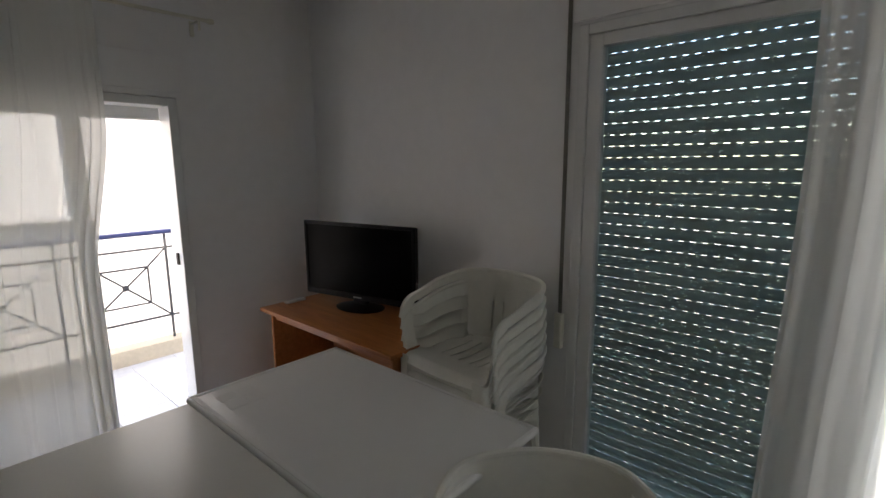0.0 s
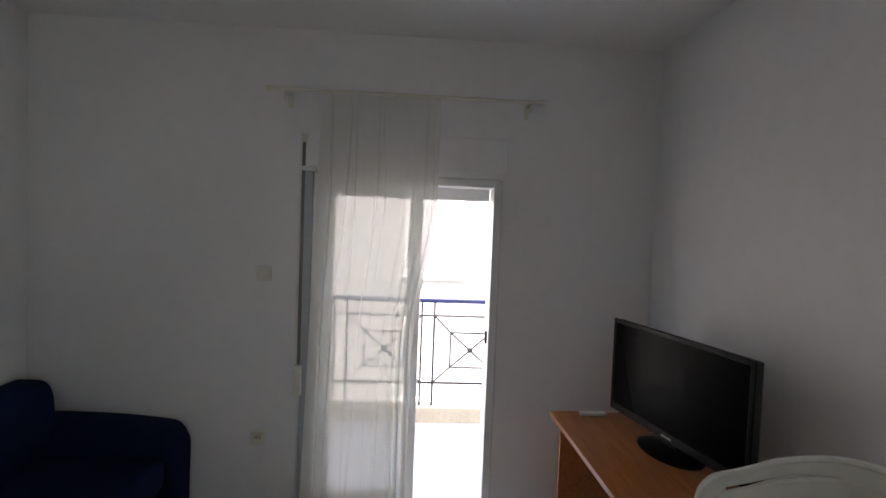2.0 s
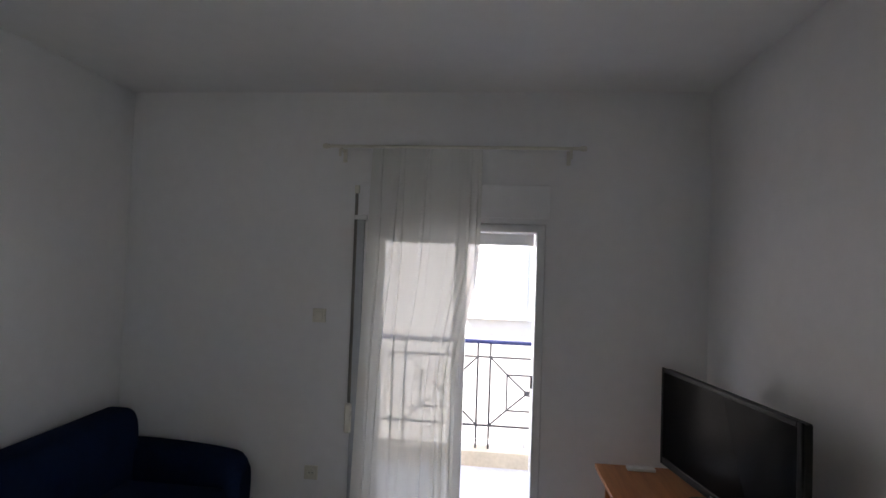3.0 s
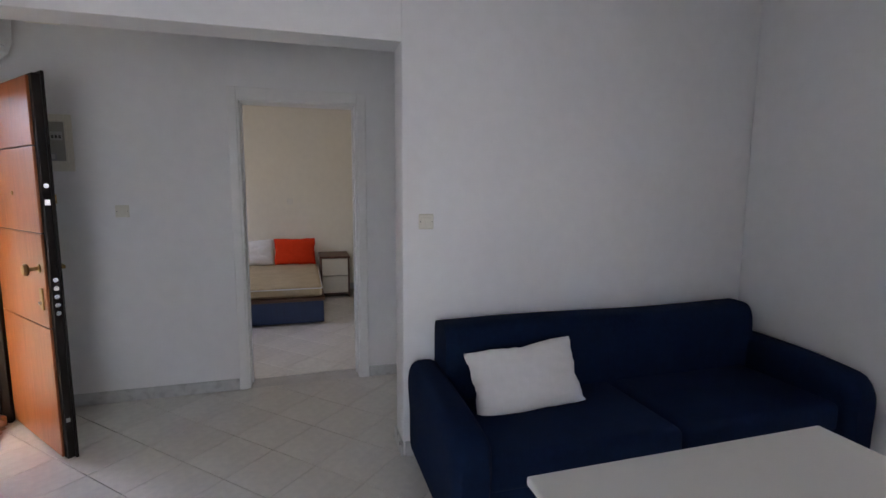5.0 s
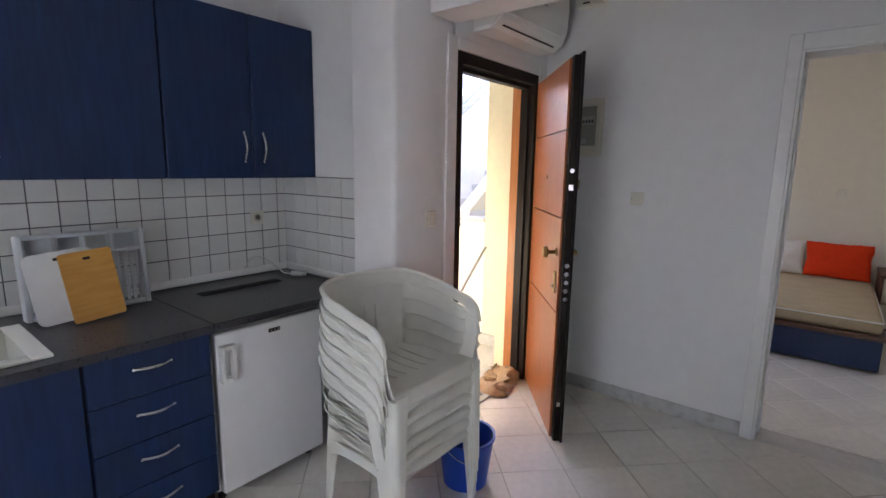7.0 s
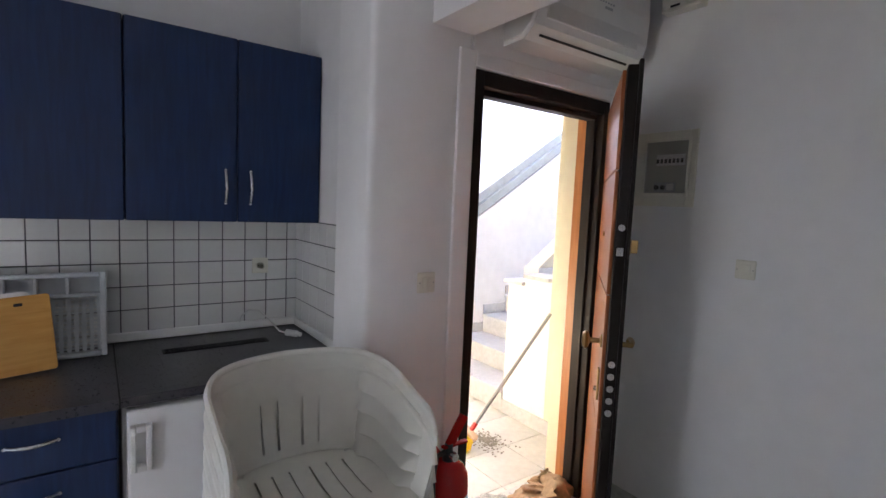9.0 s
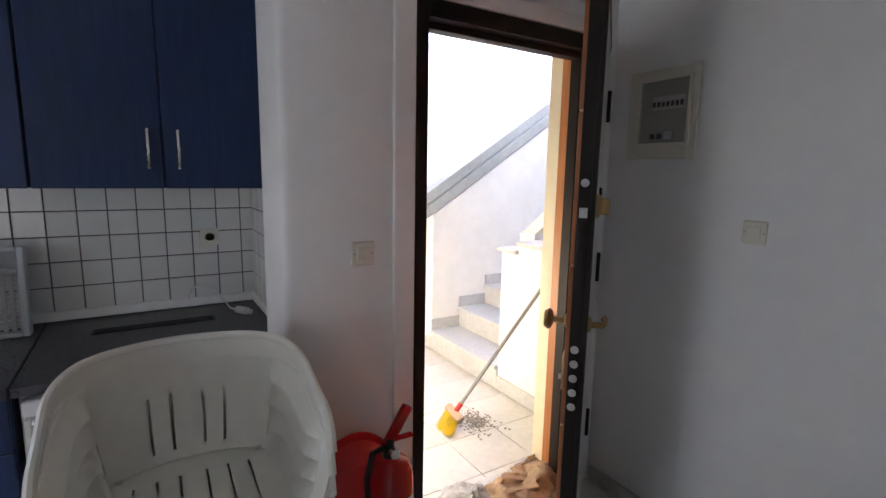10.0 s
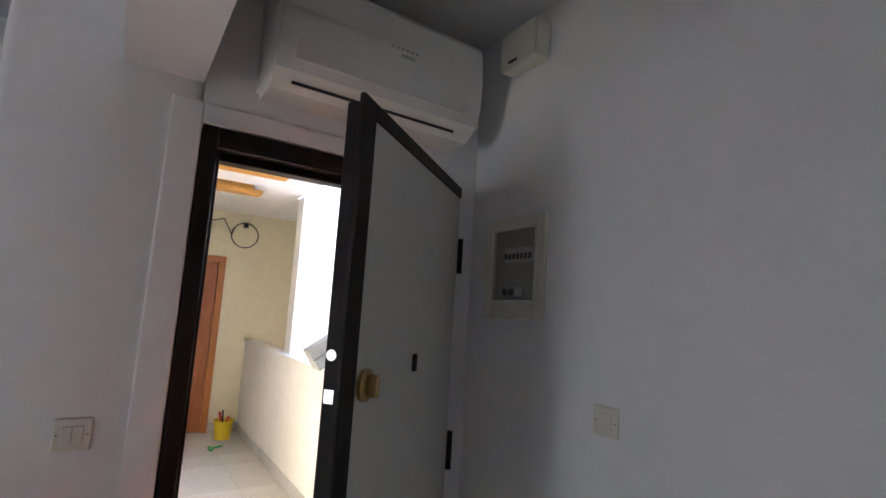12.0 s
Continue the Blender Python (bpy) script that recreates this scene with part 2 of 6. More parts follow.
def lathe(profile, n=28, axis=None):
    """A turned body from (radius, height) pairs."""
    bm = bmesh.new()
    rings = []
    for r, z in profile:
        rings.append([bm.verts.new((r * math.cos(2 * math.pi * i / n), r * math.sin(2 * math.pi * i / n), z)) for i in range(n)])
    for lo, hi in zip(rings, rings[1:]):
        for i in range(n):
            bm.faces.new((lo[i], lo[(i + 1) % n], hi[(i + 1) % n], hi[i]))
    for ring, flip in ((rings[0], True), (rings[-1], False)):
        if profile[0 if flip else -1][0] > 1e-3:
            bm.faces.new(ring[::-1] if flip else ring)
    bmesh.ops.remove_doubles(bm, verts=bm.verts, dist=1e-5)
    bmesh.ops.recalc_face_normals(bm, faces=bm.faces)
    if axis is not None:
        bm.transform(axis)
    return bm


def tube(points, r, n=8):
    """A bent round bar along points."""
    bm = bmesh.new()
    pts = [Vector(p) for p in points]
    rings = []
    for i, p in enumerate(pts):
        d = (pts[min(i + 1, len(pts) - 1)] - pts[max(i - 1, 0)]).normalized()
        side = d.cross(Vector((0.13, 0.31, 0.94))).normalized()
        up = side.cross(d)
        rings.append([bm.verts.new(p + r * (math.cos(2 * math.pi * k / n) * side + math.sin(2 * math.pi * k / n) * up)) for k in range(n)])
    for lo, hi in zip(rings, rings[1:]):
        for k in range(n):
            bm.faces.new((lo[k], lo[(k + 1) % n], hi[(k + 1) % n], hi[k]))
    bm.faces.new(rings[0][::-1])
    bm.faces.new(rings[-1])
    bmesh.ops.recalc_face_normals(bm, faces=bm.faces)
    return bm


def sheet(f, nu, nv, thick=0.0, skip=None):
    """A surface f(u, v) for u, v in 0..1, with faces left out where skip(u, v), and a thickness."""
    bm = bmesh.new()
    grid = [[bm.verts.new(f(i / nu, j / nv)) for j in range(nv + 1)] for i in range(nu + 1)]
    for i in range(nu):
        for j in range(nv):
            if skip and skip((i + 0.5) / nu, (j + 0.5) / nv):
                continue
            bm.faces.new((grid[i][j], grid[i + 1][j], grid[i + 1][j + 1], grid[i][j + 1]))
    bmesh.ops.delete(bm, geom=[v for v in bm.verts if not v.link_faces], context="VERTS")
    bmesh.ops.recalc_face_normals(bm, faces=bm.faces)
    if thick:
        bmesh.ops.solidify(bm, geom=list(bm.faces), thickness=thick)
        bmesh.ops.recalc_face_normals(bm, faces=bm.faces)
    return bm


def prism(outline, z0, z1, bevel=0.0):
    """An upright body over an outline of (x, y)."""
    bm = bmesh.new()
    lo = [bm.verts.new((x, y, z0)) for x, y in outline]
    hi = [bm.verts.new((x, y, z1)) for x, y in outline]
    n = len(outline)
    bm.faces.new(lo[::-1])
    bm.faces.new(hi)
    for i in range(n):
        bm.faces.new((lo[i], lo[(i + 1) % n], hi[(i + 1) % n], hi[i]))
    bmesh.ops.recalc_face_normals(bm, faces=bm.faces)
    if bevel:
        bmesh.ops.bevel(bm, geom=[e for e in bm.edges if abs(e.verts[0].co.z - e.verts[1].co.z) < 1e-6], offset=bevel, segments=2, affect="EDGES")
    return bm


def root_of(ob):
    while ob.parent:
        ob = ob.parent
    return ob


def part(name, bm, material, parent=None, label="", world=True, smooth=False):
    """Link a bmesh as one mesh object, under a thing or a part. world: its coordinates are the place's own."""
    if parent is not None and world:
        bm.transform(root_of(parent).matrix_basis.inverted())
    me = bpy.data.meshes.new(name)
    bm.to_mesh(me)
    bm.free()
    me.materials.append(material)
    if smooth:
        me.polygons.foreach_set("use_smooth", [True] * len(me.polygons))
        me.set_sharp_from_angle(angle=radians(38))
    ob = new(name, me)
    if parent is not None:
        ob.parent = parent
    return tagged(ob, label)


def shared(name, me, parent, m=None):
    """Another object on the same mesh, as a part."""
    ob = new(name, me)
    ob.parent = parent
    if m is not None:
        ob.matrix_basis = m
    return ob


def thing(name, m, label, category, group="", kind=""):
    ob = new(name)
    ob.empty_display_size = 0.1
    ob.matrix_basis = m if isinstance(m, Matrix) else Matrix.Translation(m)
    return tagged(ob, label, category, group, kind)


def structure(name, bm, material, label, category, smooth=False):
    for v in bm.verts:
        if abs(v.co.z) < 1e-6:
            v.co.z = -0.1          # walls start below the finished floor
    return tagged(part(name, bm, material, smooth=smooth), label, category, kind="structure")


# ---- large structure ----
CH = 2.70                      # ceiling height
EX = 3.445                     # face of the east wall
structure("wall_north", boxes(((-0.2, 0, 0), (1.50, 0.2, CH)), ((2.555, 0, 0), (EX + 0.2, 0.2, CH)), ((1.50, 0, 1.935), (2.555, 0.2, CH))), PLASTER, "white plastered wall around the balcony door", "wall")
structure("wall_east", boxes(((EX, -1.965, 0), (EX + 0.2, 0, CH)), ((EX, -5.9, 0), (EX + 0.2, -4.02, CH)), ((EX, -4.02, 2.13), (EX + 0.2, -1.965, CH))), PLASTER, "white plastered wall around a shuttered balcony door", "wall")
structure("wall_west", boxes(((-0.2, -2.32, 0), (0, 0, CH)), bevel=0.012), PLASTER, "white plastered wall behind the sofa", "wall", smooth=True)
structure("beam", boxes(((-0.2, -4.65, 2.235), (0, -2.32, CH))), PLASTER, "white plastered beam over the hall opening", "beam")
HX = -1.222                    # face of the hall's west wall
structure("wall_hall", boxes(((HX - 0.2, -4.65, 0), (HX, -3.285, CH)), ((HX - 0.2, -4.89, 0), (HX - 0.05, -4.65, CH)), ((HX - 0.2, -2.375, 0), (HX, -1.0, CH)), ((HX - 0.2, -3.285, 2.15), (HX, -2.375, CH))), PLASTER, "white plastered hall wall around the bedroom doorway", "wall")
structure("wall_hall_end", boxes(((HX, -1.2, 0), (-0.2, -1.0, CH))), PLASTER, "plain white plastered wall closing the hall", "wall")
EY = -4.65                     # face of the entrance wall
structure("wall_entrance", boxes(((HX - 0.048, EY - 0.24, 0), (-1.092, EY, CH)), ((-1.092, EY - 0.24, 2.11), (-0.205, EY, CH))), PLASTER, "white plastered wall around the entrance door", "wall")
structure("wall_pillar", boxes(((-0.205, -4.95, 0), (0.25, EY, CH)), bevel=0.025, seg=3), PLASTER, "white plastered wall end with rounded corners beside the kitchen", "pillar", smooth=True)
KY = -5.70                     # face of the kitchen wall
structure("wall_kitchen_side", boxes(((-0.05, KY - 0.2, 0), (0.145, -4.95, CH))), PLASTER, "white plastered short wall beside the worktop", "wall")
structure("wall_kitchen", boxes(((0.145, KY - 0.2, 0), (1.69, KY, CH)), ((2.10, KY - 0.2, 0), (EX, KY, CH)), ((1.69, KY - 0.2, 0), (2.10, KY, 1.13)), ((1.69, KY - 0.2, 2.14), (2.10, KY, CH))), PLASTER, "white plastered kitchen wall with a window", "wall")
structure("ceiling", boxes(((HX - 3.7, KY - 0.2, CH), (EX + 0.2, 0.2, CH + 0.2))), CEIL, "plain white painted ceiling", "ceiling")
floor = structure("floor", boxes(((HX - 0.2, EY - 0.02, -0.2), (EX + 0.2, 0.2, -0.0065)), ((0.1, KY - 0.2, -0.2), (EX + 0.2, EY - 0.02, -0.0065))), GROUT, "pale beige glazed tiles laid diagonally, grey joints", "floor")

# bedroom shell
BX = -4.72
structure("wall_bedroom_far", boxes(((BX - 0.2, -5.1, 0), (BX, -2.0, CH))), CREAM, "cream plastered bedroom wall behind the bed", "wall")
structure("wall_bedroom_side", boxes(((BX, -2.08, 0), (HX - 0.2, -1.9, CH))), CREAM, "cream plastered bedroom side wall", "wall")
# the opening in this unseen wall is added to let light into the bedroom
structure("wall_bedroom_end", boxes(((BX, -5.1, 0), (-4.4, -4.95, CH)), ((-2.2, -5.1, 0), (HX - 0.2, -4.95, CH)), ((-4.4, -5.1, 0), (-2.2, -4.95, 1.0)), ((-4.4, -5.1, 2.2), (-2.2, -4.95, CH))), CREAM, "unseen cream bedroom wall with an opening added for light", "wall")
bedroom_floor = structure("floor_bedroom", boxes(((BX, -4.95, -0.2), (HX - 0.2, -2.08, -0.0065))), GROUT, "pale beige glazed bedroom floor tiles", "floor")

# landing shell
LY = -9.68
PX = -1.47                     # face of the parapet walls
structure("floor_landing", boxes(((PX, LY, -0.2), (0.1, EY - 0.24, -0.0065))), GROUT, "cream stone tiles on the stair landing", "floor")
structure("wall_landing_east", boxes(((-0.1, LY, 0), (0.1, -4.95, CH))), YELLOW, "yellow plastered landing wall", "wall")
structure("wall_landing_far", boxes(((-5.0, LY - 0.2, 0), (0.1, LY, 2.9))), YELLOW, "yellow plastered far wall of the landing", "wall")
structure("wall_landing_recess", boxes(((-2.15, LY, 0), (-2.0, -8.2, CH))), YELLOW, "yellow plastered side wall of the landing recess", "wall")
structure("ceiling_landing", boxes(((-2.15, LY, CH), (PX - 0.054, -8.204, CH + 0.19)), ((PX - 0.05, LY, CH), (0.1, KY - 0.2, CH + 0.2)), ((PX - 0.05, KY - 0.2, CH), (-0.05, EY - 0.24, CH + 0.2))), OUTWHITE, "white painted landing ceiling", "ceiling")
structure("wall_landing_pilaster", boxes(((PX - 0.15, -5.28, 0), (PX, -4.89, CH)), ((PX, -4.89, 0), (HX - 0.205, -4.87, CH))), YELLOW, "yellow plastered wall corner beside the entrance door", "wall")
structure("wall_landing_front", boxes(((HX - 0.2, -4.91, 0), (-1.092, -4.892, CH)), ((-1.092, -4.91, 2.11), (-0.205, -4.892, CH))), YELLOW, "yellow plastered landing wall around the entrance", "wall")
structure("wall_stair_north", boxes(((-4.6, -5.7, 0), (PX, -5.55, 1.0)), ((-4.6, -5.7, 1.0), (-1.62, -5.55, 1.12)), ((PX - 0.15, -5.55, 0), (PX, -5.282, 1.06))), OUTWHITE, "white plastered parapet beside the stairs", "wall")
structure("wall_stairwell_far", boxes(((-4.8, -8.2, 0), (-1.62, -8.0, 2.95)), ((-1.62, -8.2, 1.081), (-1.54, -8.004, 2.695))), OUTWHITE, "bright white plastered stairwell wall", "wall")
# upper part, out of view, is added height that keeps sun off the landing
structure("wall_stairwell_west", boxes(((-5.0, LY, 0), (-4.8, -5.1, 6.2))), OUTWHITE, "bright white plastered stairwell end wall", "wall")
# the gap lines up with the opening added in the bedroom end wall
structure("wall_stairwell_north", boxes(((-4.8, -5.3, 0), (-4.4, -5.1, 4.3)), ((-2.2, -5.3, 0), (PX - 0.15, -5.1, 4.3)), ((-4.4, -5.3, 0), (-2.2, -5.1, 1.0)), ((-4.4, -5.3, 2.2), (-2.2, -5.1, 4.3))), OUTWHITE, "white plastered outer wall of the stairwell", "wall")
# unseen block added over the flat; its height keeps sun off balcony and railing
structure("wall_sun_block", boxes(((-4.92, -5.1, CH + 0.2), (EX + 0.2, 0.2, 4.2)), ((HX, -5.9, CH + 0.2), (EX + 0.2, -5.1, 4.2))), OUTWHITE, "unseen white block above the flat, added to shade the balcony", "wall")
structure("wall_landing_parapet", boxes(((PX - 0.14, LY, 0), (PX, -6.785, 1.08))), OUTWHITE, "white plastered landing parapet", "wall")

# balcony and street side
structure("floor_balcony", boxes(((0.2, 0.2, -0.25), (EX + 1.6, 1.52, -0.05))), GROUT, "beige tiled balcony floor", "floor")
structure("balcony_kerb", boxes(((0.2, 1.44, -0.05), (EX + 1.6, 1.60, 0.085)), bevel=0.006), mat("sandstone_kerb", (0.55, 0.46, 0.33), 0.7, vary=0.1, scale=12, bump=0.15), "sand-coloured stone balcony kerb", "kerb")
structure("ground", boxes(((-60, -60, -3.4), (60, 60, -3.2))), GRASSGROUND, "plain paved ground below the building", "ground")

# ---- doors, frames and trim ----
balcony_door = tagged(thing("door_1", (2.03, 0.05, 0), "white aluminium sliding balcony door, half open", "door"), kind="structure")
part("door_frame", boxes(((1.503, -0.010, 0), (1.545, 0.14, 1.93)), ((2.505, -0.010, 0), (2.552, 0.14, 1.93)), ((1.545, -0.010, 1.885), (2.505, 0.14, 1.93)), ((1.545, 0.02, -0.05), (2.505, 0.14, 0.02)), bevel=0.004), ALU, balcony_door)
part("shutter_edge", boxes(((1.55, 0.12, 1.83), (2.50, 0.15, 1.884)), ((1.55, 0.115, 1.815), (2.50, 0.155, 1.83)), bevel=0.003), ALU, balcony_door, "lowered edge of a raised roller shutter")
leaf1 = part("sliding_leaf", boxes(((1.545, 0.05, 0.02), (1.612, 0.09, 1.885)), ((2.035, 0.05, 0.02), (2.11, 0.09, 1.885)), ((1.612, 0.05, 1.815), (2.035, 0.09, 1.885)), ((1.612, 0.05, 0.02), (2.035, 0.09, 0.11)), bevel=0.004), ALU, balcony_door)
pane1 = part("pane", boxes(((1.612, 0.066, 0.11), (2.035, 0.072, 1.815))), GLASS, leaf1)
pane1.visible_shadow = False
part("screen_channel", boxes(((1.456, -0.016, 0.0), (1.500, -0.001, 1.935)), bevel=0.003), GREYPLASTIC, balcony_door, "grey insect screen channel")
part("channel_cap", boxes(((1.440, -0.020, 1.936), (1.515, -0.001, 1.962)), bevel=0.003), ALU, balcony_door)
part("handle", boxes(((2.062, 0.032, 0.98), (2.084, 0.05, 1.10)), bevel=0.006), WHITEPLASTIC, leaf1)
part("latch", boxes(((2.495, 0.04, 0.99), (2.506, 0.07, 1.06)), bevel=0.003), DARKMETAL, balcony_door, "small dark latch in the jamb")
tagged(part("shutter_box", boxes(((1.475, -0.012, 1.965), (2.578, 0.0, 2.158)), bevel=0.004), PLASTER), "white roller shutter box cover above the balcony door", "shutter box", kind="structure")


def strap(x, y, z0, z1, along, box_z):
    """A shutter pull strap beside a window, with its winder box on the wall."""
    t = thing("shutter_strap", (x, y, box_z), "grey woven roller shutter strap with ivory winder box", "strap", "shutter straps")
    if along == "x":
        part("strap", boxes(((x - 0.009, y - 0.014, z0), (x + 0.009, y - 0.011, z1))), STRAP, t)
        part("winder_box", boxes(((x - 0.02, y - 0.035, box_z - 0.085), (x + 0.02, y, box_z + 0.085)), bevel=0.008), IVORY, t)
        part("guide", boxes(((x - 0.014, y - 0.016, z1 - 0.02), (x + 0.014, y, z1 + 0.03)), bevel=0.004), IVORY, t)
    else:
        part("strap", boxes(((x - 0.014, y - 0.009, z0), (x - 0.011, y + 0.009, z1))), STRAP, t)
        part("winder_box", boxes(((x - 0.035, y - 0.02, box_z - 0.085), (x, y + 0.02, box_z + 0.085)), bevel=0.008), IVORY, t)
        part("guide", boxes(((x - 0.016, y - 0.014, z1 - 0.02), (x, y + 0.014, z1 + 0.03)), bevel=0.004), IVORY, t)
    return t


strap(1.447, 0.0, 0.80, 2.11, "x", 0.775)
strap(EX, -1.925, 0.84, 2.30, "y", 0.79)

# shuttered balcony door in the east wall
ED0, ED1, EM = -4.02, -1.967, -2.98
east_door = tagged(thing("door_2", (EX, -2.66, 0), "white aluminium balcony doors, one behind a closed roller shutter", "door"), kind="structure")
part("door_frame", boxes(((EX - 0.015, ED1 - 0.045, 0), (EX + 0.1, ED1, 2.128)), ((EX - 0.015, ED0, 0), (EX + 0.1, ED0 + 0.045, 2.128)), ((EX - 0.015, EM - 0.03, 0), (EX + 0.16, EM + 0.03, 2.085)), ((EX - 0.015, ED0 + 0.045, 2.085), (EX + 0.1, ED1 - 0.045, 2.128)), bevel=0.004), ALU, east_door)
for y0, y1 in ((ED0 + 0.047, EM - 0.032), (EM + 0.032, ED1 - 0.047)):
    leaf = part("door_leaf", boxes(((EX - 0.005, y0, 0.01), (EX + 0.05, y0 + 0.058, 2.083)), ((EX - 0.005, y1 - 0.058, 0.01), (EX + 0.05, y1, 2.083)), ((EX - 0.005, y0 + 0.058, 2.035), (EX + 0.05, y1 - 0.058, 2.083)), ((EX - 0.005, y0 + 0.058, 0.01), (EX + 0.05, y1 - 0.058, 0.10)), bevel=0.004), ALU, east_door)
    pane = part("pane", boxes(((EX + 0.02, y0 + 0.058, 0.10), (EX + 0.026, y1 - 0.058, 2.035))), TEALGLASS, leaf)
    pane.visible_shadow = False
tagged(part("shutter_box", boxes(((EX - 0.012, ED0 - 0.03, 2.145), (EX, ED1 + 0.03, 2.345)), bevel=0.004), PLASTER), "white roller shutter box cover over the shuttered door", "shutter box", kind="structure")
shutter = thing("roller_shutter", (EX + 0.13, (EM + ED1) / 2, 0.0), "closed pale roller shutter with rows of light slots", "shutter")
SW = ED1 - EM - 0.06


PITCH, GAP, STEP_Y = 0.049, 0.025, 0.045


def slat_mesh(slot, shift):
    """One shutter slat: a bowed board with a row of lens-shaped slots along its upper edge."""
    h = PITCH - slot
    bm = sheet(lambda u, v: (-0.004 + 0.008 * (2 * v - 1) ** 2, (u - 0.5) * SW, h * v), 1, 6, 0.004)
    y = -SW / 2 - shift
    while y < SW / 2:
        lo, hi = max(y, -SW / 2), min(y + STEP_Y - GAP, SW / 2)
        if hi > lo:
            box(bm, (0.002, lo, h), (0.006, hi, PITCH))
            for e, d in ((lo, -1), (hi, 1)):
                box(bm, (0.002, min(e, e + d * 0.004), h), (0.006, max(e, e + d * 0.004), h + slot * 0.45))
        y += STEP_Y
    me = bpy.data.meshes.new("slat")
    bm.to_mesh(me)
    bm.free()
    me.materials.append(SLAT)
    return me


slats = [slat_mesh(slot, shift) for slot in (0.0016, 0.0026) for shift in (0.0, 0.017, 0.009)]
for i in range(43):
    shared("slat", slats[(3 if i > 22 else 0) + (i * 7 // 3) % 3], shutter, Matrix.Translation((0, 0, 0.020 + PITCH * i - 0.0015)))
for y in (EM - 0.02, ED1 - 0.05):
    part("shutter_rail", boxes(((EX + 0.11, y, 0), (EX + 0.15, y + 0.05, 2.14)), bevel=0.003), ALU, shutter)

# bedroom doorway
bed_door = tagged(thing("door_3", (HX, -2.83, 0), "white lacquered bedroom door frame, doorway open", "door"), kind="structure")
part("door_frame", boxes(((HX - 0.2, -3.283, 0), (HX + 0.002, -3.232, 2.148)), ((HX - 0.2, -2.43, 0), (HX + 0.002, -2.377, 2.148)), ((HX - 0.2, -3.232, 2.10), (HX + 0.002, -2.43, 2.148)), bevel=0.003), LACQUER, bed_door)
part("casing", boxes(((HX + 0.002, -3.305, 0), (HX + 0.018, -3.245, 2.19)), ((HX + 0.002, -2.415, 0), (HX + 0.018, -2.35, 2.19)), ((HX + 0.002, -3.245, 2.112), (HX + 0.018, -2.415, 2.19)), bevel=0.004), LACQUER, bed_door)
part("stop", boxes(((HX - 0.13, -3.232, 0), (HX - 0.11, -3.22, 2.10)), ((HX - 0.13, -2.442, 0), (HX - 0.11, -2.43, 2.10)), bevel=0.002), LACQUER, bed_door)

# entrance door
entry = tagged(thing("door_4", (-0.65, EY, 0), "brown steel entrance door with wood veneer, standing open", "door"), kind="structure")
part("door_frame", boxes(((-0.258, EY - 0.09, 0), (-0.213, EY + 0.012, 2.108)), ((-1.09, EY - 0.09, 0), (-1.05, EY + 0.012, 2.108)), ((-1.05, EY - 0.09, 2.045), (-0.258, EY + 0.012, 2.108)), bevel=0.004), DARKMETAL, entry)
part("frame_step", boxes(((-0.272, EY - 0.088, 0), (-0.254, EY - 0.03, 2.043)), ((-1.048, EY - 0.088, 0), (-1.036, EY - 0.03, 2.043)), ((-1.036, EY - 0.088, 2.02), (-0.272, EY - 0.03, 2.043)), bevel=0.003), DARKMETAL, entry)
part("jamb_lining", boxes(((-1.09, EY - 0.165, 0), (-1.066, EY - 0.092, 2.108)), ((-0.23, EY - 0.165, 0), (-0.213, EY - 0.092, 2.108)), ((-1.066, EY - 0.165, 2.085), (-0.23, EY - 0.092, 2.108)), bevel=0.002), JAMBWOOD, entry, "orange-brown wooden jamb lining")
part("outer_reveal", boxes(((-1.09, EY - 0.245, 0), (-1.072, EY - 0.167, 2.108)), ((-0.228, EY - 0.245, 0), (-0.213, EY - 0.167, 2.108)), ((-1.072, EY - 0.245, 2.09), (-0.228, EY - 0.167, 2.108))), YELLOW, entry, "yellow plastered outer reveal")
part("threshold", boxes(((-1.066, EY - 0.24, -0.01), (-0.23, EY - 0.02, 0.012)), bevel=0.004), MARBLE, entry, "pale marble threshold")
tagged(part("trim_entrance", boxes(((-0.209, EY, 0), (-0.125, EY + 0.014, 2.175)), ((HX + 0.02, EY, 0.09), (-1.092, EY + 0.014, 2.175)), ((-1.092, EY, 2.112), (-0.209, EY + 0.014, 2.175)), bevel=0.005), PLASTER), "raised white plaster band around the entrance door", "trim", kind="structure")

door_leaf = thing("entrance_door_leaf", pose(-1.108, -4.583, 0, 0, 0, 39.3), "brown veneered security door leaf standing ajar", "door")
LW = 0.82


def leaf_part(name, bm, material, label="", parent=None, smooth=False):
    return part(name, bm, material, parent or door_leaf, label, world=False, smooth=smooth)


leaf_part("steel_core", boxes(((0, -0.048, 0.012), (LW, -0.010, 2.06)), bevel=0.004), DARKMETAL, "dark brown steel core")
leaf_part("edge_rebate", boxes(((LW - 0.055, -0.012, 0.008), (LW + 0.012, 0.002, 2.075)), ((0, -0.012, 2.035), (LW - 0.055, 0.002, 2.075)), bevel=0.003), DARKMETAL)
leaf_part("inner_panel", boxes(((0.012, -0.010, 0.02), (LW - 0.057, 0.0, 2.033)), bevel=0.002), mat("pale_grey_laminate", (0.62, 0.61, 0.58), 0.4, vary=0.03, scale=6, bump=0.03), "pale grey inner panel")
for z0, z1 in ((0.02, 0.74), (0.746, 1.25), (1.256, 1.70), (1.706, 2.05)):
    leaf_part("veneer_panel", boxes(((0.004, -0.062, z0), (LW - 0.034, -0.049, z1)), bevel=0.003), DOORWOOD, "polished red-brown veneer")
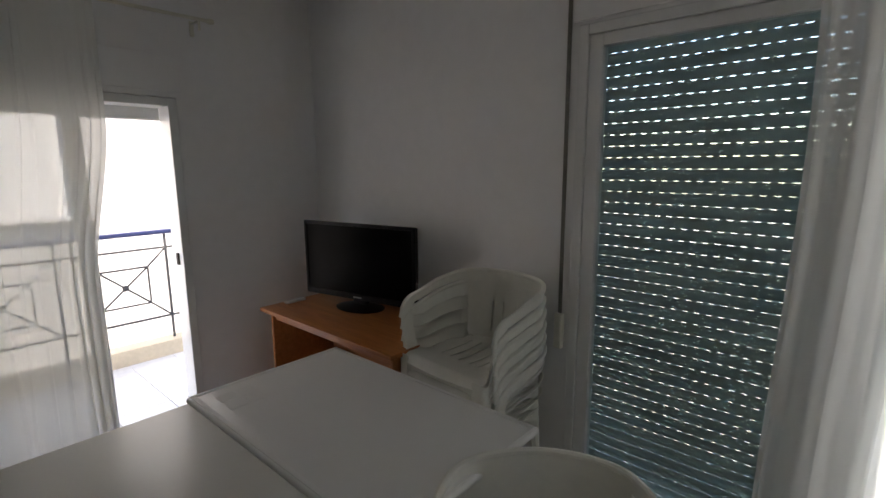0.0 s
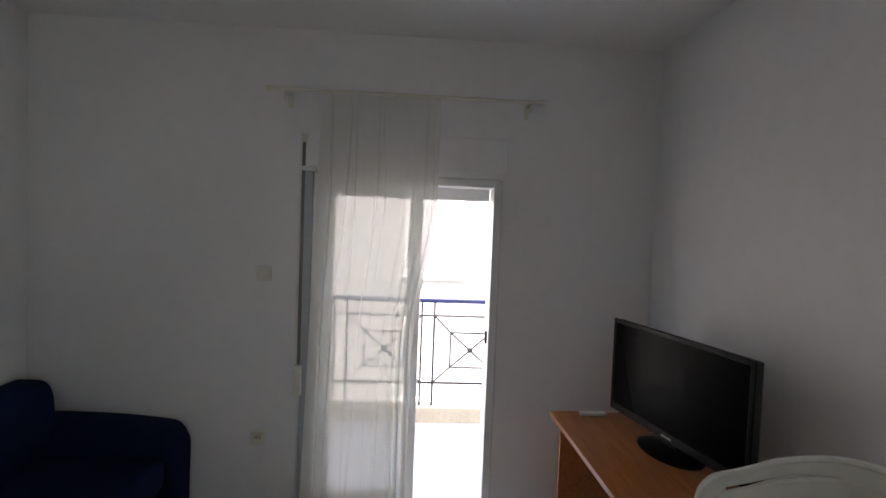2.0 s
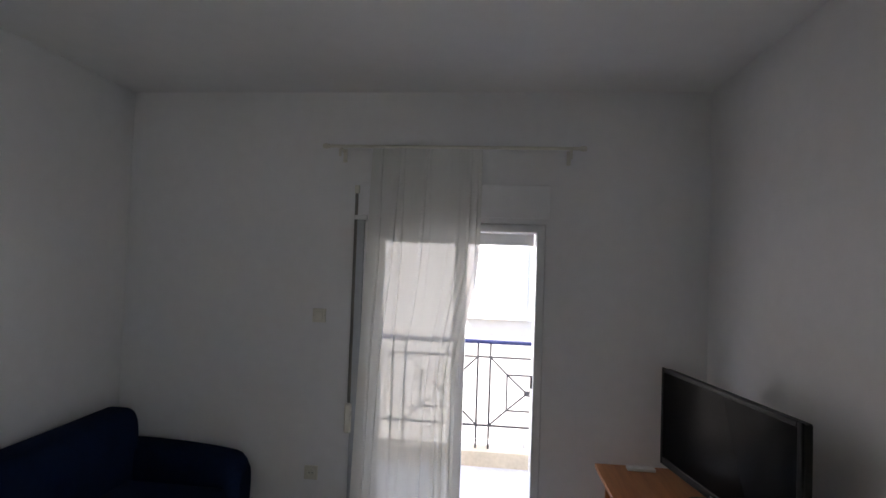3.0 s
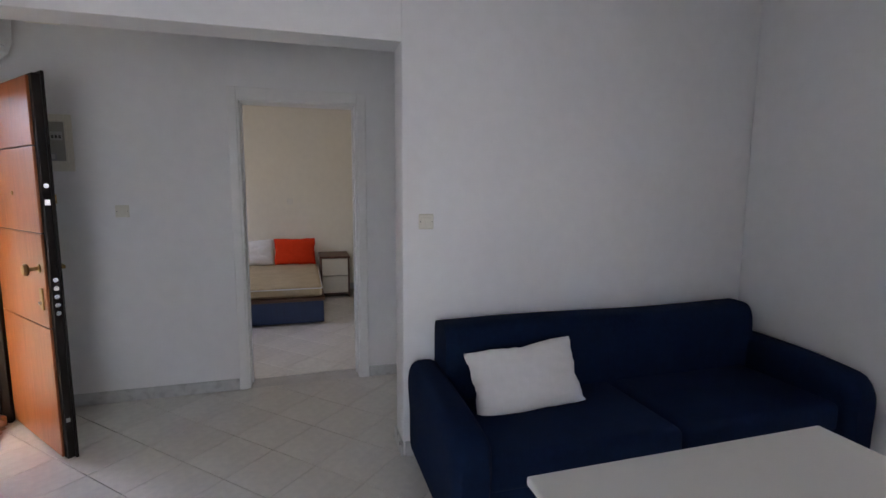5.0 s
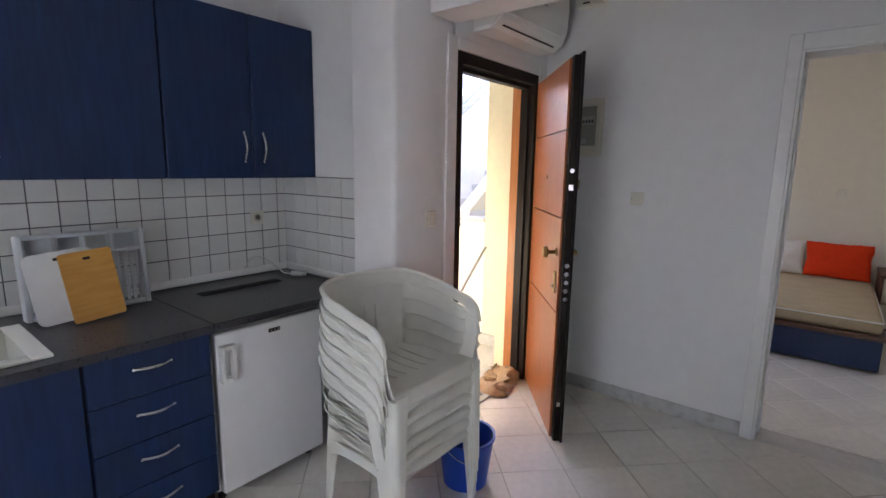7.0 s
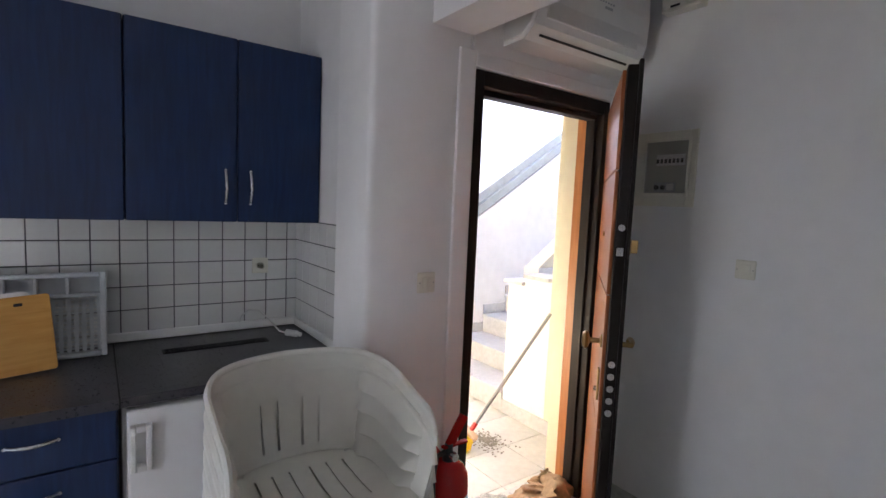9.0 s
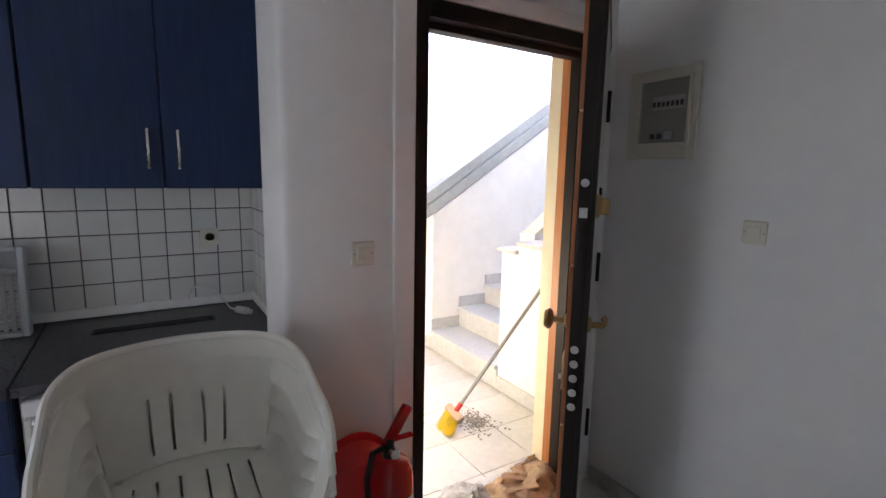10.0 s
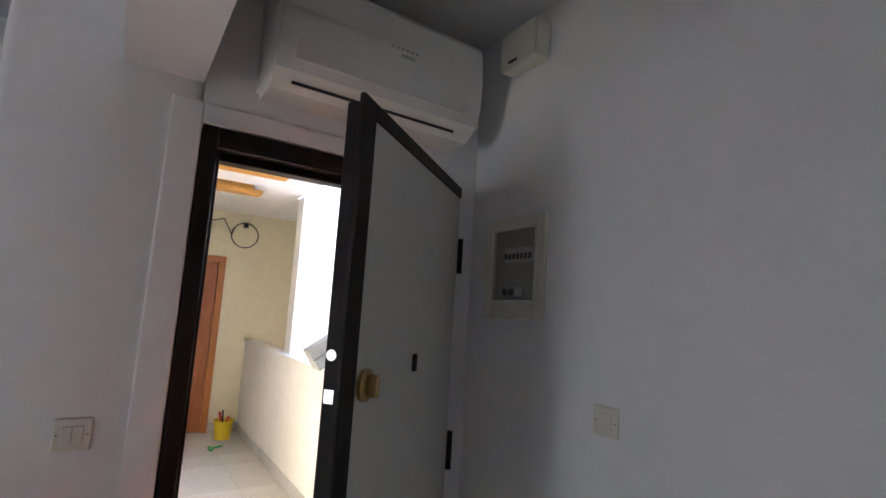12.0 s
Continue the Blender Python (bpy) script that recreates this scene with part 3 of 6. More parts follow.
for z in (0.83, 0.875, 0.92, 0.965, 1.01):
    leaf_part("bolt", rods(((LW - 0.002, -0.03, z), (LW + 0.012, -0.03, z), 0.0125), n=16), STEEL, smooth=True)
leaf_part("bolt", rods(((LW - 0.002, -0.03, 1.50), (LW + 0.006, -0.03, 1.50), 0.012), n=16), STEEL, smooth=True)
leaf_part("latch_plate", boxes(((LW - 0.001, -0.042, 1.40), (LW + 0.003, -0.018, 1.43)), bevel=0.001), STEEL)
leaf_part("latch_plate", boxes(((LW - 0.001, -0.04, 0.22), (LW + 0.003, -0.02, 0.245)), bevel=0.001), STEEL)
knob = leaf_part("pull_knob", lathe([(0.0, 0), (0.024, 0), (0.024, 0.006), (0.010, 0.012), (0.010, 0.045), (0.030, 0.052), (0.034, 0.062), (0.026, 0.074), (0.0, 0.076)], 24, pose(LW - 0.10, -0.060, 1.065, 90, 0, 0)), BRASS, "round brass pull knob", smooth=True)
leaf_part("lock_plate", boxes(((LW - 0.115, -0.070, 0.84), (LW - 0.075, -0.061, 0.96)), bevel=0.012, seg=3), BRASS, "oval brass lock plate")
leaf_part("cylinder", rods(((LW - 0.095, -0.062, 0.88), (LW - 0.095, -0.080, 0.88), 0.010), n=16), STEEL, smooth=True)
leaf_part("peephole", rods(((LW / 2, -0.060, 1.46), (LW / 2, -0.068, 1.46), 0.011), n=16), BRASS, smooth=True)
leaf_part("peephole_cover", boxes(((LW / 2 - 0.012, 0.0, 1.43), (LW / 2 + 0.012, 0.010, 1.48)), bevel=0.008, seg=3), DARKMETAL)
rose = leaf_part("thumb_turn", lathe([(0.0, 0), (0.036, 0), (0.036, 0.010), (0.030, 0.014), (0.0, 0.014)], 28, pose(LW - 0.095, 0.0, 1.43, -90, 0, 0)), BRASS, "worn brass thumb turn", smooth=True)
leaf_part("turn_grip", boxes(((LW - 0.101, 0.012, 1.405), (LW - 0.089, 0.040, 1.455)), bevel=0.005), BRASS, parent=rose)
lever = leaf_part("lever_rose", lathe([(0.0, 0), (0.024, 0), (0.024, 0.008), (0.010, 0.012), (0.010, 0.05), (0.0, 0.05)], 20, pose(LW - 0.10, 0.0, 1.06, -90, 0, 0)), BRASS, "brass lever handle", smooth=True)
leaf_part("lever", tube([(LW - 0.10, 0.045, 1.06), (LW - 0.13, 0.052, 1.062), (LW - 0.17, 0.052, 1.064), (LW - 0.205, 0.050, 1.058), (LW - 0.215, 0.045, 1.045)], 0.009), BRASS, parent=lever, smooth=True)
for z in (0.3, 1.05, 1.75):
    leaf_part("hinge", rods(((-0.006, 0.006, z), (-0.006, 0.006, z + 0.13), 0.010), n=12), DARKMETAL, smooth=True)

# kitchen window
kw = tagged(thing("window_1", (2.1, KY, 1.12), "white framed kitchen window above the sink", "window"), kind="structure")
part("casing", boxes(((1.612, KY + 0.002, 1.07), (1.69, KY + 0.022, 2.22)), ((2.10, KY + 0.002, 1.07), (2.18, KY + 0.022, 2.22)), ((1.69, KY + 0.002, 2.14), (2.10, KY + 0.022, 2.22)), ((1.69, KY + 0.002, 1.07), (2.10, KY + 0.022, 1.13)), bevel=0.004), ALU, kw)
for x0, x1 in ((1.69, 2.10),):
    wf = part("window_frame", boxes(((x0, KY - 0.09, 1.13), (x0 + 0.055, KY - 0.03, 2.14)), ((x1 - 0.055, KY - 0.09, 1.13), (x1, KY - 0.03, 2.14)), ((x0 + 0.055, KY - 0.09, 2.085), (x1 - 0.055, KY - 0.03, 2.14)), ((x0 + 0.055, KY - 0.09, 1.13), (x1 - 0.055, KY - 0.03, 1.185)), bevel=0.004), ALU, kw)
    p = part("pane", boxes(((x0 + 0.055, KY - 0.063, 1.185), (x1 - 0.055, KY - 0.057, 2.085))), GLASS, wf)
    p.visible_shadow = False

# skirtings
tagged(part("baseboard_hall", boxes(((HX, -4.63, 0), (HX + 0.012, -3.31, 0.085)), ((HX, -2.345, 0), (HX + 0.012, -1.2, 0.085)), bevel=0.003), MARBLE), "grey marble skirting along the hall wall", "skirting", kind="structure")
tagged(part("baseboard_living", boxes(((0.002, -2.31, 0), (0.014, -0.02, 0.085)), ((-0.2, -2.334, 0), (0.014, -2.322, 0.085)), ((0.02, -0.012, 0), (1.49, 0, 0.085)), ((2.57, -0.012, 0), (EX, 0, 0.085)), ((EX - 0.012, -1.95, 0), (EX, -0.015, 0.085)), ((-0.12, EY, 0), (0.23, EY + 0.012, 0.085)), bevel=0.003), MARBLE), "grey marble skirting along the living room walls", "skirting", kind="structure")
tagged(part("baseboard_landing", boxes(((PX, -5.70, 0), (PX + 0.012, -4.905, 0.10)), ((PX + 0.012, -4.924, 0), (-1.095, -4.911, 0.10)), ((PX, LY, 0), (PX + 0.012, -6.62, 0.10)), ((PX + 0.012, LY, 0), (-0.1, LY + 0.012, 0.10)), bevel=0.003), STEP), "grey stone skirting on the landing", "skirting", kind="structure")
tagged(part("baseboard_bedroom", boxes(((BX, -2.092, 0), (HX - 0.21, -2.081, 0.085)), ((BX, -4.9, 0), (BX + 0.012, -2.095, 0.085)), bevel=0.003), MARBLE), "grey marble bedroom skirting", "skirting", kind="structure")

# ---- stairs and landing ----
stairs = tagged(thing("stairs", (PX, -6.1, 0), "grey marble stairs rising from the landing", "stairs"), kind="structure")
for i in range(8):
    x1 = PX + 0.01 - 0.285 * i
    part("riser", boxes(((x1 - 0.3, -6.62, 0), (x1, -5.705, 0.172 * (i + 1) - 0.03))), STEP, stairs)
    part("tread", boxes(((x1 - 0.31, -6.62, 0.172 * (i + 1) - 0.03), (x1 + 0.02, -5.705, 0.172 * (i + 1))), bevel=0.006), STEP, stairs)
    part("stair_skirting", boxes(((x1 - 0.30, -6.634, 0.172 * (i + 1)), (x1 - 0.0, -6.621, 0.172 * (i + 1) + 0.09)), bevel=0.002), STEP, stairs)
parapet_slope = bmesh.new()
corners = ((PX, -0.1), (PX, 1.17), (PX - 3.2, 3.23), (PX - 3.2, -0.1))
faces = [[parapet_slope.verts.new((x, y, z)) for x, z in corners] for y in (-6.78, -6.637)]
parapet_slope.faces.new(faces[0])
parapet_slope.faces.new(faces[1][::-1])
for i in range(4):
    parapet_slope.faces.new((faces[0][i], faces[1][i], faces[1][(i + 1) % 4], faces[0][(i + 1) % 4]))
bmesh.ops.recalc_face_normals(parapet_slope, faces=parapet_slope.faces)
structure("wall_stair_south", parapet_slope, OUTWHITE, "white sloping stair wall with a stone coping", "wall")
slope = math.degrees(math.atan2(2.06, 3.2))
coping = thing("stair_coping", (PX, -6.7, 1.17), "grey-green marble coping along the sloping stair wall", "coping")
for dz in (0.0, 0.088):
    bm = boxes(((-3.7, -0.09, 0.012 + dz), (0.12, 0.075 - dz * 0.3, 0.094 + dz)), bevel=0.004)
    bm.transform(pose(0, 0, 0, 0, slope, 0))
    part("coping_stone", bm, mat("grey_green_marble", (0.42, 0.45, 0.44), 0.35, vary=0.12, scale=8, bump=0.03), coping, world=False)
part("parapet_cap", boxes(((PX - 0.16, LY, 1.081), (PX + 0.02, -6.79, 1.10)), bevel=0.004), OUTWHITE, None)
tagged(bpy.data.objects["parapet_cap"], "white rendered top of the landing parapet", "parapet", kind="structure")
cap = thing("parapet_coping", (PX, -5.6, 1.0), "grey marble coping stepped along the low stair wall", "coping")
part("coping_stone", boxes(((-1.68, -5.73, 1.001), (PX + 0.03, -5.53, 1.028)), bevel=0.004), STEP, cap)
part("coping_stone", boxes(((PX - 0.17, -5.53, 1.061), (PX + 0.03, -5.284, 1.088)), bevel=0.004), STEP, cap)
yellow_slope = bmesh.new()
tri = [[yellow_slope.verts.new((x, y, z)) for x, z in ((-1.63, 1.121), (-3.3, 1.121), (-3.3, 2.3))] for y in (-5.69, -5.56)]
yellow_slope.faces.new(tri[0])
yellow_slope.faces.new(tri[1][::-1])
for i in range(3):
    yellow_slope.faces.new((tri[0][i], tri[1][i], tri[1][(i + 1) % 3], tri[0][(i + 1) % 3]))
bmesh.ops.recalc_face_normals(yellow_slope, faces=yellow_slope.faces)
structure("wall_stair_rise", yellow_slope, YELLOW, "yellow sloping stair parapet", "wall")
far_door = tagged(thing("door_5", (-0.65, LY, 0), "closed red-brown flat door at the landing's end", "door"), kind="structure")
part("door_frame", boxes(((-1.13, LY + 0.001, 0), (-1.05, LY + 0.05, 2.12)), ((-0.22, LY + 0.001, 0), (-0.14, LY + 0.05, 2.12)), ((-1.05, LY + 0.001, 2.04), (-0.22, LY + 0.05, 2.12)), bevel=0.004), JAMBWOOD, far_door)
part("door_panel", boxes(((-1.048, LY + 0.001, 0.01), (-0.222, LY + 0.03, 2.038)), bevel=0.004), DOORWOOD, far_door)
stair_win = tagged(thing("window_2", (-4.8, -7.4, 1.7), "small white stairwell window", "window"), kind="structure")
part("window_frame", boxes(((-4.8, -7.55, 1.6), (-4.77, -7.51, 2.0)), ((-4.8, -7.24, 1.6), (-4.77, -7.2, 2.0)), ((-4.8, -7.51, 1.96), (-4.77, -7.24, 2.0)), ((-4.8, -7.51, 1.6), (-4.77, -7.24, 1.64)), bevel=0.003), ALU, stair_win)
part("pane", boxes(((-4.799, -7.51, 1.64), (-4.785, -7.24, 1.96))), GREYPLASTIC, stair_win)
for x0, x1, y0, y1 in ((-1.12, -0.35, -7.20, -7.02), (-1.10, -0.40, -8.05, -7.90)):
    board = thing("ceiling_board", (x0, y0, 2.6), "raw wooden board fixed under the landing ceiling", "board", "ceiling boards")
    part("plank", boxes(((x0, y0, 2.61), (x1, y1, 2.655)), bevel=0.004), BEECH, board)
    part("batten", boxes(((x0 + 0.08, y0 + 0.03, 2.655), (x1 - 0.05, y1 - 0.03, CH)), bevel=0.003), BEECH, board)
cable = thing("cable_coil", (-1.319, LY + 0.02, 2.5), "loose grey cable coil on the yellow wall", "cable")
part("coil", tube([(-1.319 + 0.16 * math.cos(a * 0.42) * (1 + 0.05 * a / 15), LY + 0.02 + 0.012 * math.sin(a), 2.42 + 0.16 * math.sin(a * 0.42)) for a in range(16)] + [(-1.05, LY + 0.02, 2.60), (-0.8, LY + 0.015, 2.52), (-0.6, LY + 0.015, 2.5)], 0.007), IRON, cable, smooth=True)
part("clip", boxes(((-1.345, LY, 2.52), (-1.295, LY + 0.05, 2.58)), bevel=0.006), BLACKMAT, cable)
toy = thing("toy_bucket", (-1.25, -9.30, 0), "yellow plastic toy bucket with odds and ends", "bucket")
part("bucket", lathe([(0.0, 0.004), (0.085, 0.004), (0.105, 0.20), (0.112, 0.205), (0.112, 0.215), (0.098, 0.21), (0.08, 0.02), (0.0, 0.02)], 24, Matrix.Translation((-1.25, -9.30, 0))), YELLOWPLASTIC, toy, smooth=True)
part("scoop", rods(((-1.26, -9.30, 0.05), (-1.20, -9.34, 0.30), 0.014), ((-1.23, -9.28, 0.05), (-1.29, -9.26, 0.26), 0.012)), REDPLASTIC, toy, "red toy handles")
part("stick", rods(((-1.25, -9.32, 0.05), (-1.22, -9.26, 0.33), 0.010)), BLACKMAT, toy)
rake = thing("toy_rake", (-1.15, -8.95, 0), "small green plastic toy rake on the tiles", "toy")
part("handle", rods(((-1.20, -8.98, 0.012), (-1.05, -8.90, 0.012), 0.011)), GREENPLASTIC, rake)
part("head", boxes(((-1.09, -8.96, 0.001), (-1.05, -8.83, 0.03)), bevel=0.005), GREENPLASTIC, rake)

# broom leaning on the low wall
broom = thing("broom", (-0.93, -5.38, 0), "yellow-bristled broom with a grey handle leaning", "broom")
axis = (Vector((-1.43, -5.24, 0.86)) - Vector((-0.90, -5.39, 0.10))).normalized()
part("handle", rods(((-0.90, -5.39, 0.10), (-1.43, -5.24, 0.86), 0.0115)), mat("grey_broom_handle", (0.30, 0.30, 0.30), 0.4, vary=0.1), broom, smooth=True)
part("socket", rods(((-0.90, -5.39, 0.10), Vector((-0.90, -5.39, 0.10)) + axis * 0.07, 0.016)), REDPLASTIC, broom, smooth=True)
bm = boxes(((-0.065, -0.022, -0.02), (0.065, 0.022, 0.02)), bevel=0.008)
bm.transform(Matrix.Translation((-0.895, -5.39, 0.10)) @ pose(0, 0, 0, 12, 25, 100))
part("head", bm, mat("wooden_broom_head", (0.62, 0.42, 0.30), 0.6, vary=0.08), broom)
bm = bmesh.new()
rnd = random.Random(4)
for i in range(150):
    a, b = rnd.uniform(-0.058, 0.058), rnd.uniform(-0.018, 0.018)
    top = Vector((-0.885 + b, -5.39 + a * 0.9, 0.09 - a * 0.3))
    rod(bm, top, (top.x + 0.05 + rnd.uniform(-0.01, 0.02), top.y + a * 0.25 + rnd.uniform(-0.01, 0.01), 0.004 + max(0, -a * 0.05)), 0.0022, n=4)
part("bristles", bm, YELLOWPLASTIC, broom, "splayed yellow bristles")
bm = bmesh.new()
for i in range(420):
    r, a = abs(rnd.gauss(0, 0.055)), rnd.uniform(0, 6.3)
    s = rnd.uniform(0.003, 0.008)
    p = Vector((-1.05 + 1.2 * r * math.cos(a), -5.40 + 1.6 * r * math.sin(a), 0.001 + s * 0.3))
    bmesh.ops.create_icosphere(bm, subdivisions=1, radius=s, matrix=Matrix.LocRotScale(p, None, (1.2, 1, 0.5)))
tagged(part("sweepings", bm, DIRT), "small heap of swept grey dust and crumbs", "dirt", kind="stuff")


def cloth(name, label, m, sx, sy, h, material, seed):
    """A crumpled rag lying on the floor."""
    t = thing(name, m, label, "cloth")

    def f(u, v):
        x, y = (u - 0.5) * sx, (v - 0.5) * sy
        n1 = noise.noise(Vector((x * 9 + seed, y * 9, seed)))
        n2 = noise.noise(Vector((x * 26, y * 22 + seed, 3.1)))
        edge = max(0.0, 1 - (abs(2 * u - 1) ** 2.5 + abs(2 * v - 1) ** 2.5))
        return (x + 0.05 * n1, y + 0.05 * n2, 0.004 + edge ** 0.6 * max(0.0, h * (0.55 + 0.9 * n1) + 0.03 * n2))
    part("fabric", sheet(f, 44, 34, 0.004), material, t, world=False, smooth=True)
    return t


cloth("floor_rag", "crumpled tan rag lying across the threshold", pose(-0.93, EY - 0.10, 0.012, 0, 0, 12), 0.50, 0.24, 0.075, RAG, 1.7)
cloth("floor_cloth", "crumpled grey and white cloth on the threshold", pose(-0.60, EY - 0.17, 0.012, 0, 0, -15), 0.24, 0.16, 0.05, mat("grey_white_cloth", (0.45, 0.45, 0.44), 0.95, vary=0.5, scale=60, bump=0.4), 5.2)

# ---- balcony railing and the house opposite ----
rail = thing("balcony_railing", (2.6, 1.52, 0.085), "iron balcony railing with blue handrail and crossed panels", "railing")
part("handrail", boxes(((0.2, 1.49, 1.0), (EX + 1.6, 1.55, 1.035)), bevel=0.008), BLUERAIL, rail, "blue painted handrail")
part("rail_bar", boxes(((0.2, 1.512, 0.875), (EX + 1.6, 1.528, 0.891)), ((0.2, 1.512, 0.277), (EX + 1.6, 1.528, 0.293))), IRON, rail)
for k in range(-3, 4):
    c = 2.595 + 0.76 * k
    if c + 0.33 > EX + 1.5:
        continue
    for s in (-1, 1):
        part("post", boxes(((c + s * 0.325 - 0.009, 1.511, 0.085), (c + s * 0.325 + 0.009, 1.529, 1.0))), IRON, rail)
    for x0, z0, x1, z1 in ((-0.318, 0.293, -0.175, 0.425), (0.318, 0.293, 0.175, 0.425), (-0.318, 0.875, -0.175, 0.735), (0.318, 0.875, 0.175, 0.735), (-0.175, 0.425, 0.175, 0.735), (-0.175, 0.735, 0.175, 0.425), (-0.175, 0.425, 0.175, 0.425), (-0.175, 0.735, 0.175, 0.735), (-0.175, 0.425, -0.175, 0.735), (0.175, 0.425, 0.175, 0.735)):
        part("bar", rods(((c + x0, 1.52, z0), (c + x1, 1.52, z1), 0.008)), IRON, rail)
    part("rosette", lathe([(0.0, -0.012), (0.020, -0.010), (0.026, 0.0), (0.020, 0.010), (0.0, 0.012)], 14, pose(c, 1.52, 0.58, 90, 0, 0)), IRON, rail)

house = thing("apartment_building", (2.4, 4.0, -3.2), "white rendered apartment house across the narrow street", "building")
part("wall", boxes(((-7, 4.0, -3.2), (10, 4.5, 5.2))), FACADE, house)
part("roof", boxes(((-7.2, 3.85, 5.2), (10.2, 4.6, 5.4)), bevel=0.02), MARBLE, house)
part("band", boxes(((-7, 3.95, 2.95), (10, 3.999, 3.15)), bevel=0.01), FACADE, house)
slat_bm = boxes(((0.07, 3.975, 0.01), (0.73, 3.999, 0.065)), bevel=0.004)
slat_of_house = bpy.data.meshes.new("shutter_slat")
slat_bm.to_mesh(slat_of_house)
slat_bm.free()
slat_of_house.materials.append(ALU)
for x0 in (-3.2, -0.6, 1.95, 4.6):
    for z0 in (-2.0, 1.0, 3.5):
        w = part("window", boxes(((x0, 3.96, z0), (x0 + 0.07, 3.999, z0 + 1.3)), ((x0 + 0.73, 3.96, z0), (x0 + 0.8, 3.999, z0 + 1.3)), ((x0 + 0.07, 3.96, z0 + 1.23), (x0 + 0.73, 3.999, z0 + 1.3)), bevel=0.006), ALU, house)
        for i in range(20):
            shared("shutter_slat", slat_of_house, w, Matrix.Translation((x0 - 2.4, -4.0, z0 + 3.2 + 0.061 * i)))
        part("sill", boxes(((x0 - 0.06, 3.90, z0 - 0.05), (x0 + 0.86, 3.999, z0 - 0.002)), bevel=0.006), MARBLE, w)

# ---- curtains ----
pole = thing("curtain_pole", (2.0, -0.1, 2.35), "thin white curtain pole on two brackets", "curtain pole")
part("pole", rods(((1.28, -0.10, 2.35), (2.735, -0.10, 2.35), 0.0095)), IVORY, pole, smooth=True)
for x in (1.28, 2.735):
    part("finial", lathe([(0.0, -0.02), (0.012, -0.018), (0.016, 0.0), (0.012, 0.018), (0.0, 0.02)], 14, pose(x, -0.10, 2.35, 0, 90, 0)), IVORY, pole, smooth=True)
for x in (1.365, 2.67):
    part("bracket", boxes(((x - 0.008, -0.105, 2.335), (x + 0.008, -0.0, 2.345)), ((x - 0.011, -0.012, 2.275), (x + 0.011, 0.0, 2.355)), ((x - 0.006, -0.112, 2.29), (x + 0.006, -0.10, 2.34)), bevel=0.003), IVORY, pole)


PLEATS = ((0.10, 0.05, 0.016), (0.21, -0.06, 0.020), (0.33, 0.09, 0.022), (0.47, -0.10, 0.024), (0.56, 0.03, 0.018), (0.70, -0.03, 0.026), (0.80, 0.04, 0.030), (0.88, -0.02, 0.034), (0.95, 0.0, 0.030))


def north_curtain(u, v):
    """Voile gathered on the pole: soft waves, and narrow pleats that fold back on themselves."""
    z = 2.34 - 2.31 * v
    drop = min(1.0, max(0.0, (v - 0.22) / 0.38))
    pull = drop * drop * (3 - 2 * drop)
    left, right = 1.555 - 0.07 * v, 2.185 - 0.115 * pull
    x = left + (right - left) * u
    y = -0.10 + (0.008 + 0.016 * v) * math.sin(u * 15 + 0.6 * math.sin(1.8 * v)) + 0.02 * v * math.sin(u * 7)
    for c, drift, size in PLEATS:
        q = (u - c - drift * (v - 0.45) - 0.012 * math.sin(5 * v + 9 * c)) * 0.63 / (0.007 + 0.003 * math.sin(40 * c))
        g = math.exp(-q * q) * (0.55 + 0.45 * math.sin(2.6 * v + 6 * c)) * (0.2 + 0.8 * min(1.0, v / 0.3))
        x += 0.6 * size * g
        y -= size * g
    return (x, y, z)


drape1 = thing("curtain", (1.85, -0.1, 0.03), "sheer cream voile curtain hanging before the balcony door", "curtain", "curtains")
part("voile", sheet(north_curtain, 420, 46), SHEER, drape1, smooth=True)


def east_curtain(u, v):
    z = 2.47 - 2.43 * v
    y = -2.77 - 0.02 * math.sin(5 * v) - 1.30 * u
    x = EX - 0.105 + (0.016 + 0.012 * v) * math.sin(u * 58 + 1.2 * math.sin(2.2 * v)) + 0.010 * math.sin(u * 121)
    return (x, y, z)


drape2 = thing("curtain", (EX - 0.1, -3.1, 0.04), "sheer white voile curtain beside the shuttered door", "curtain", "curtains")
part("voile", sheet(east_curtain, 170, 40), SHEER2, drape2, smooth=True)
pole2 = thing("curtain_pole", (EX - 0.1, -2.7, 2.48), "thin white curtain pole above the shuttered door", "curtain pole")
part("pole", rods(((EX - 0.10, -4.15, 2.48), (EX - 0.10, -1.75, 2.48), 0.0095)), IVORY, pole2, smooth=True)
for y in (-4.05, -1.85):
    part("bracket", boxes(((EX - 0.105, y - 0.008, 2.465), (EX, y + 0.008, 2.475)), ((EX - 0.012, y - 0.011, 2.41), (EX, y + 0.011, 2.485)), bevel=0.003), IVORY, pole2)


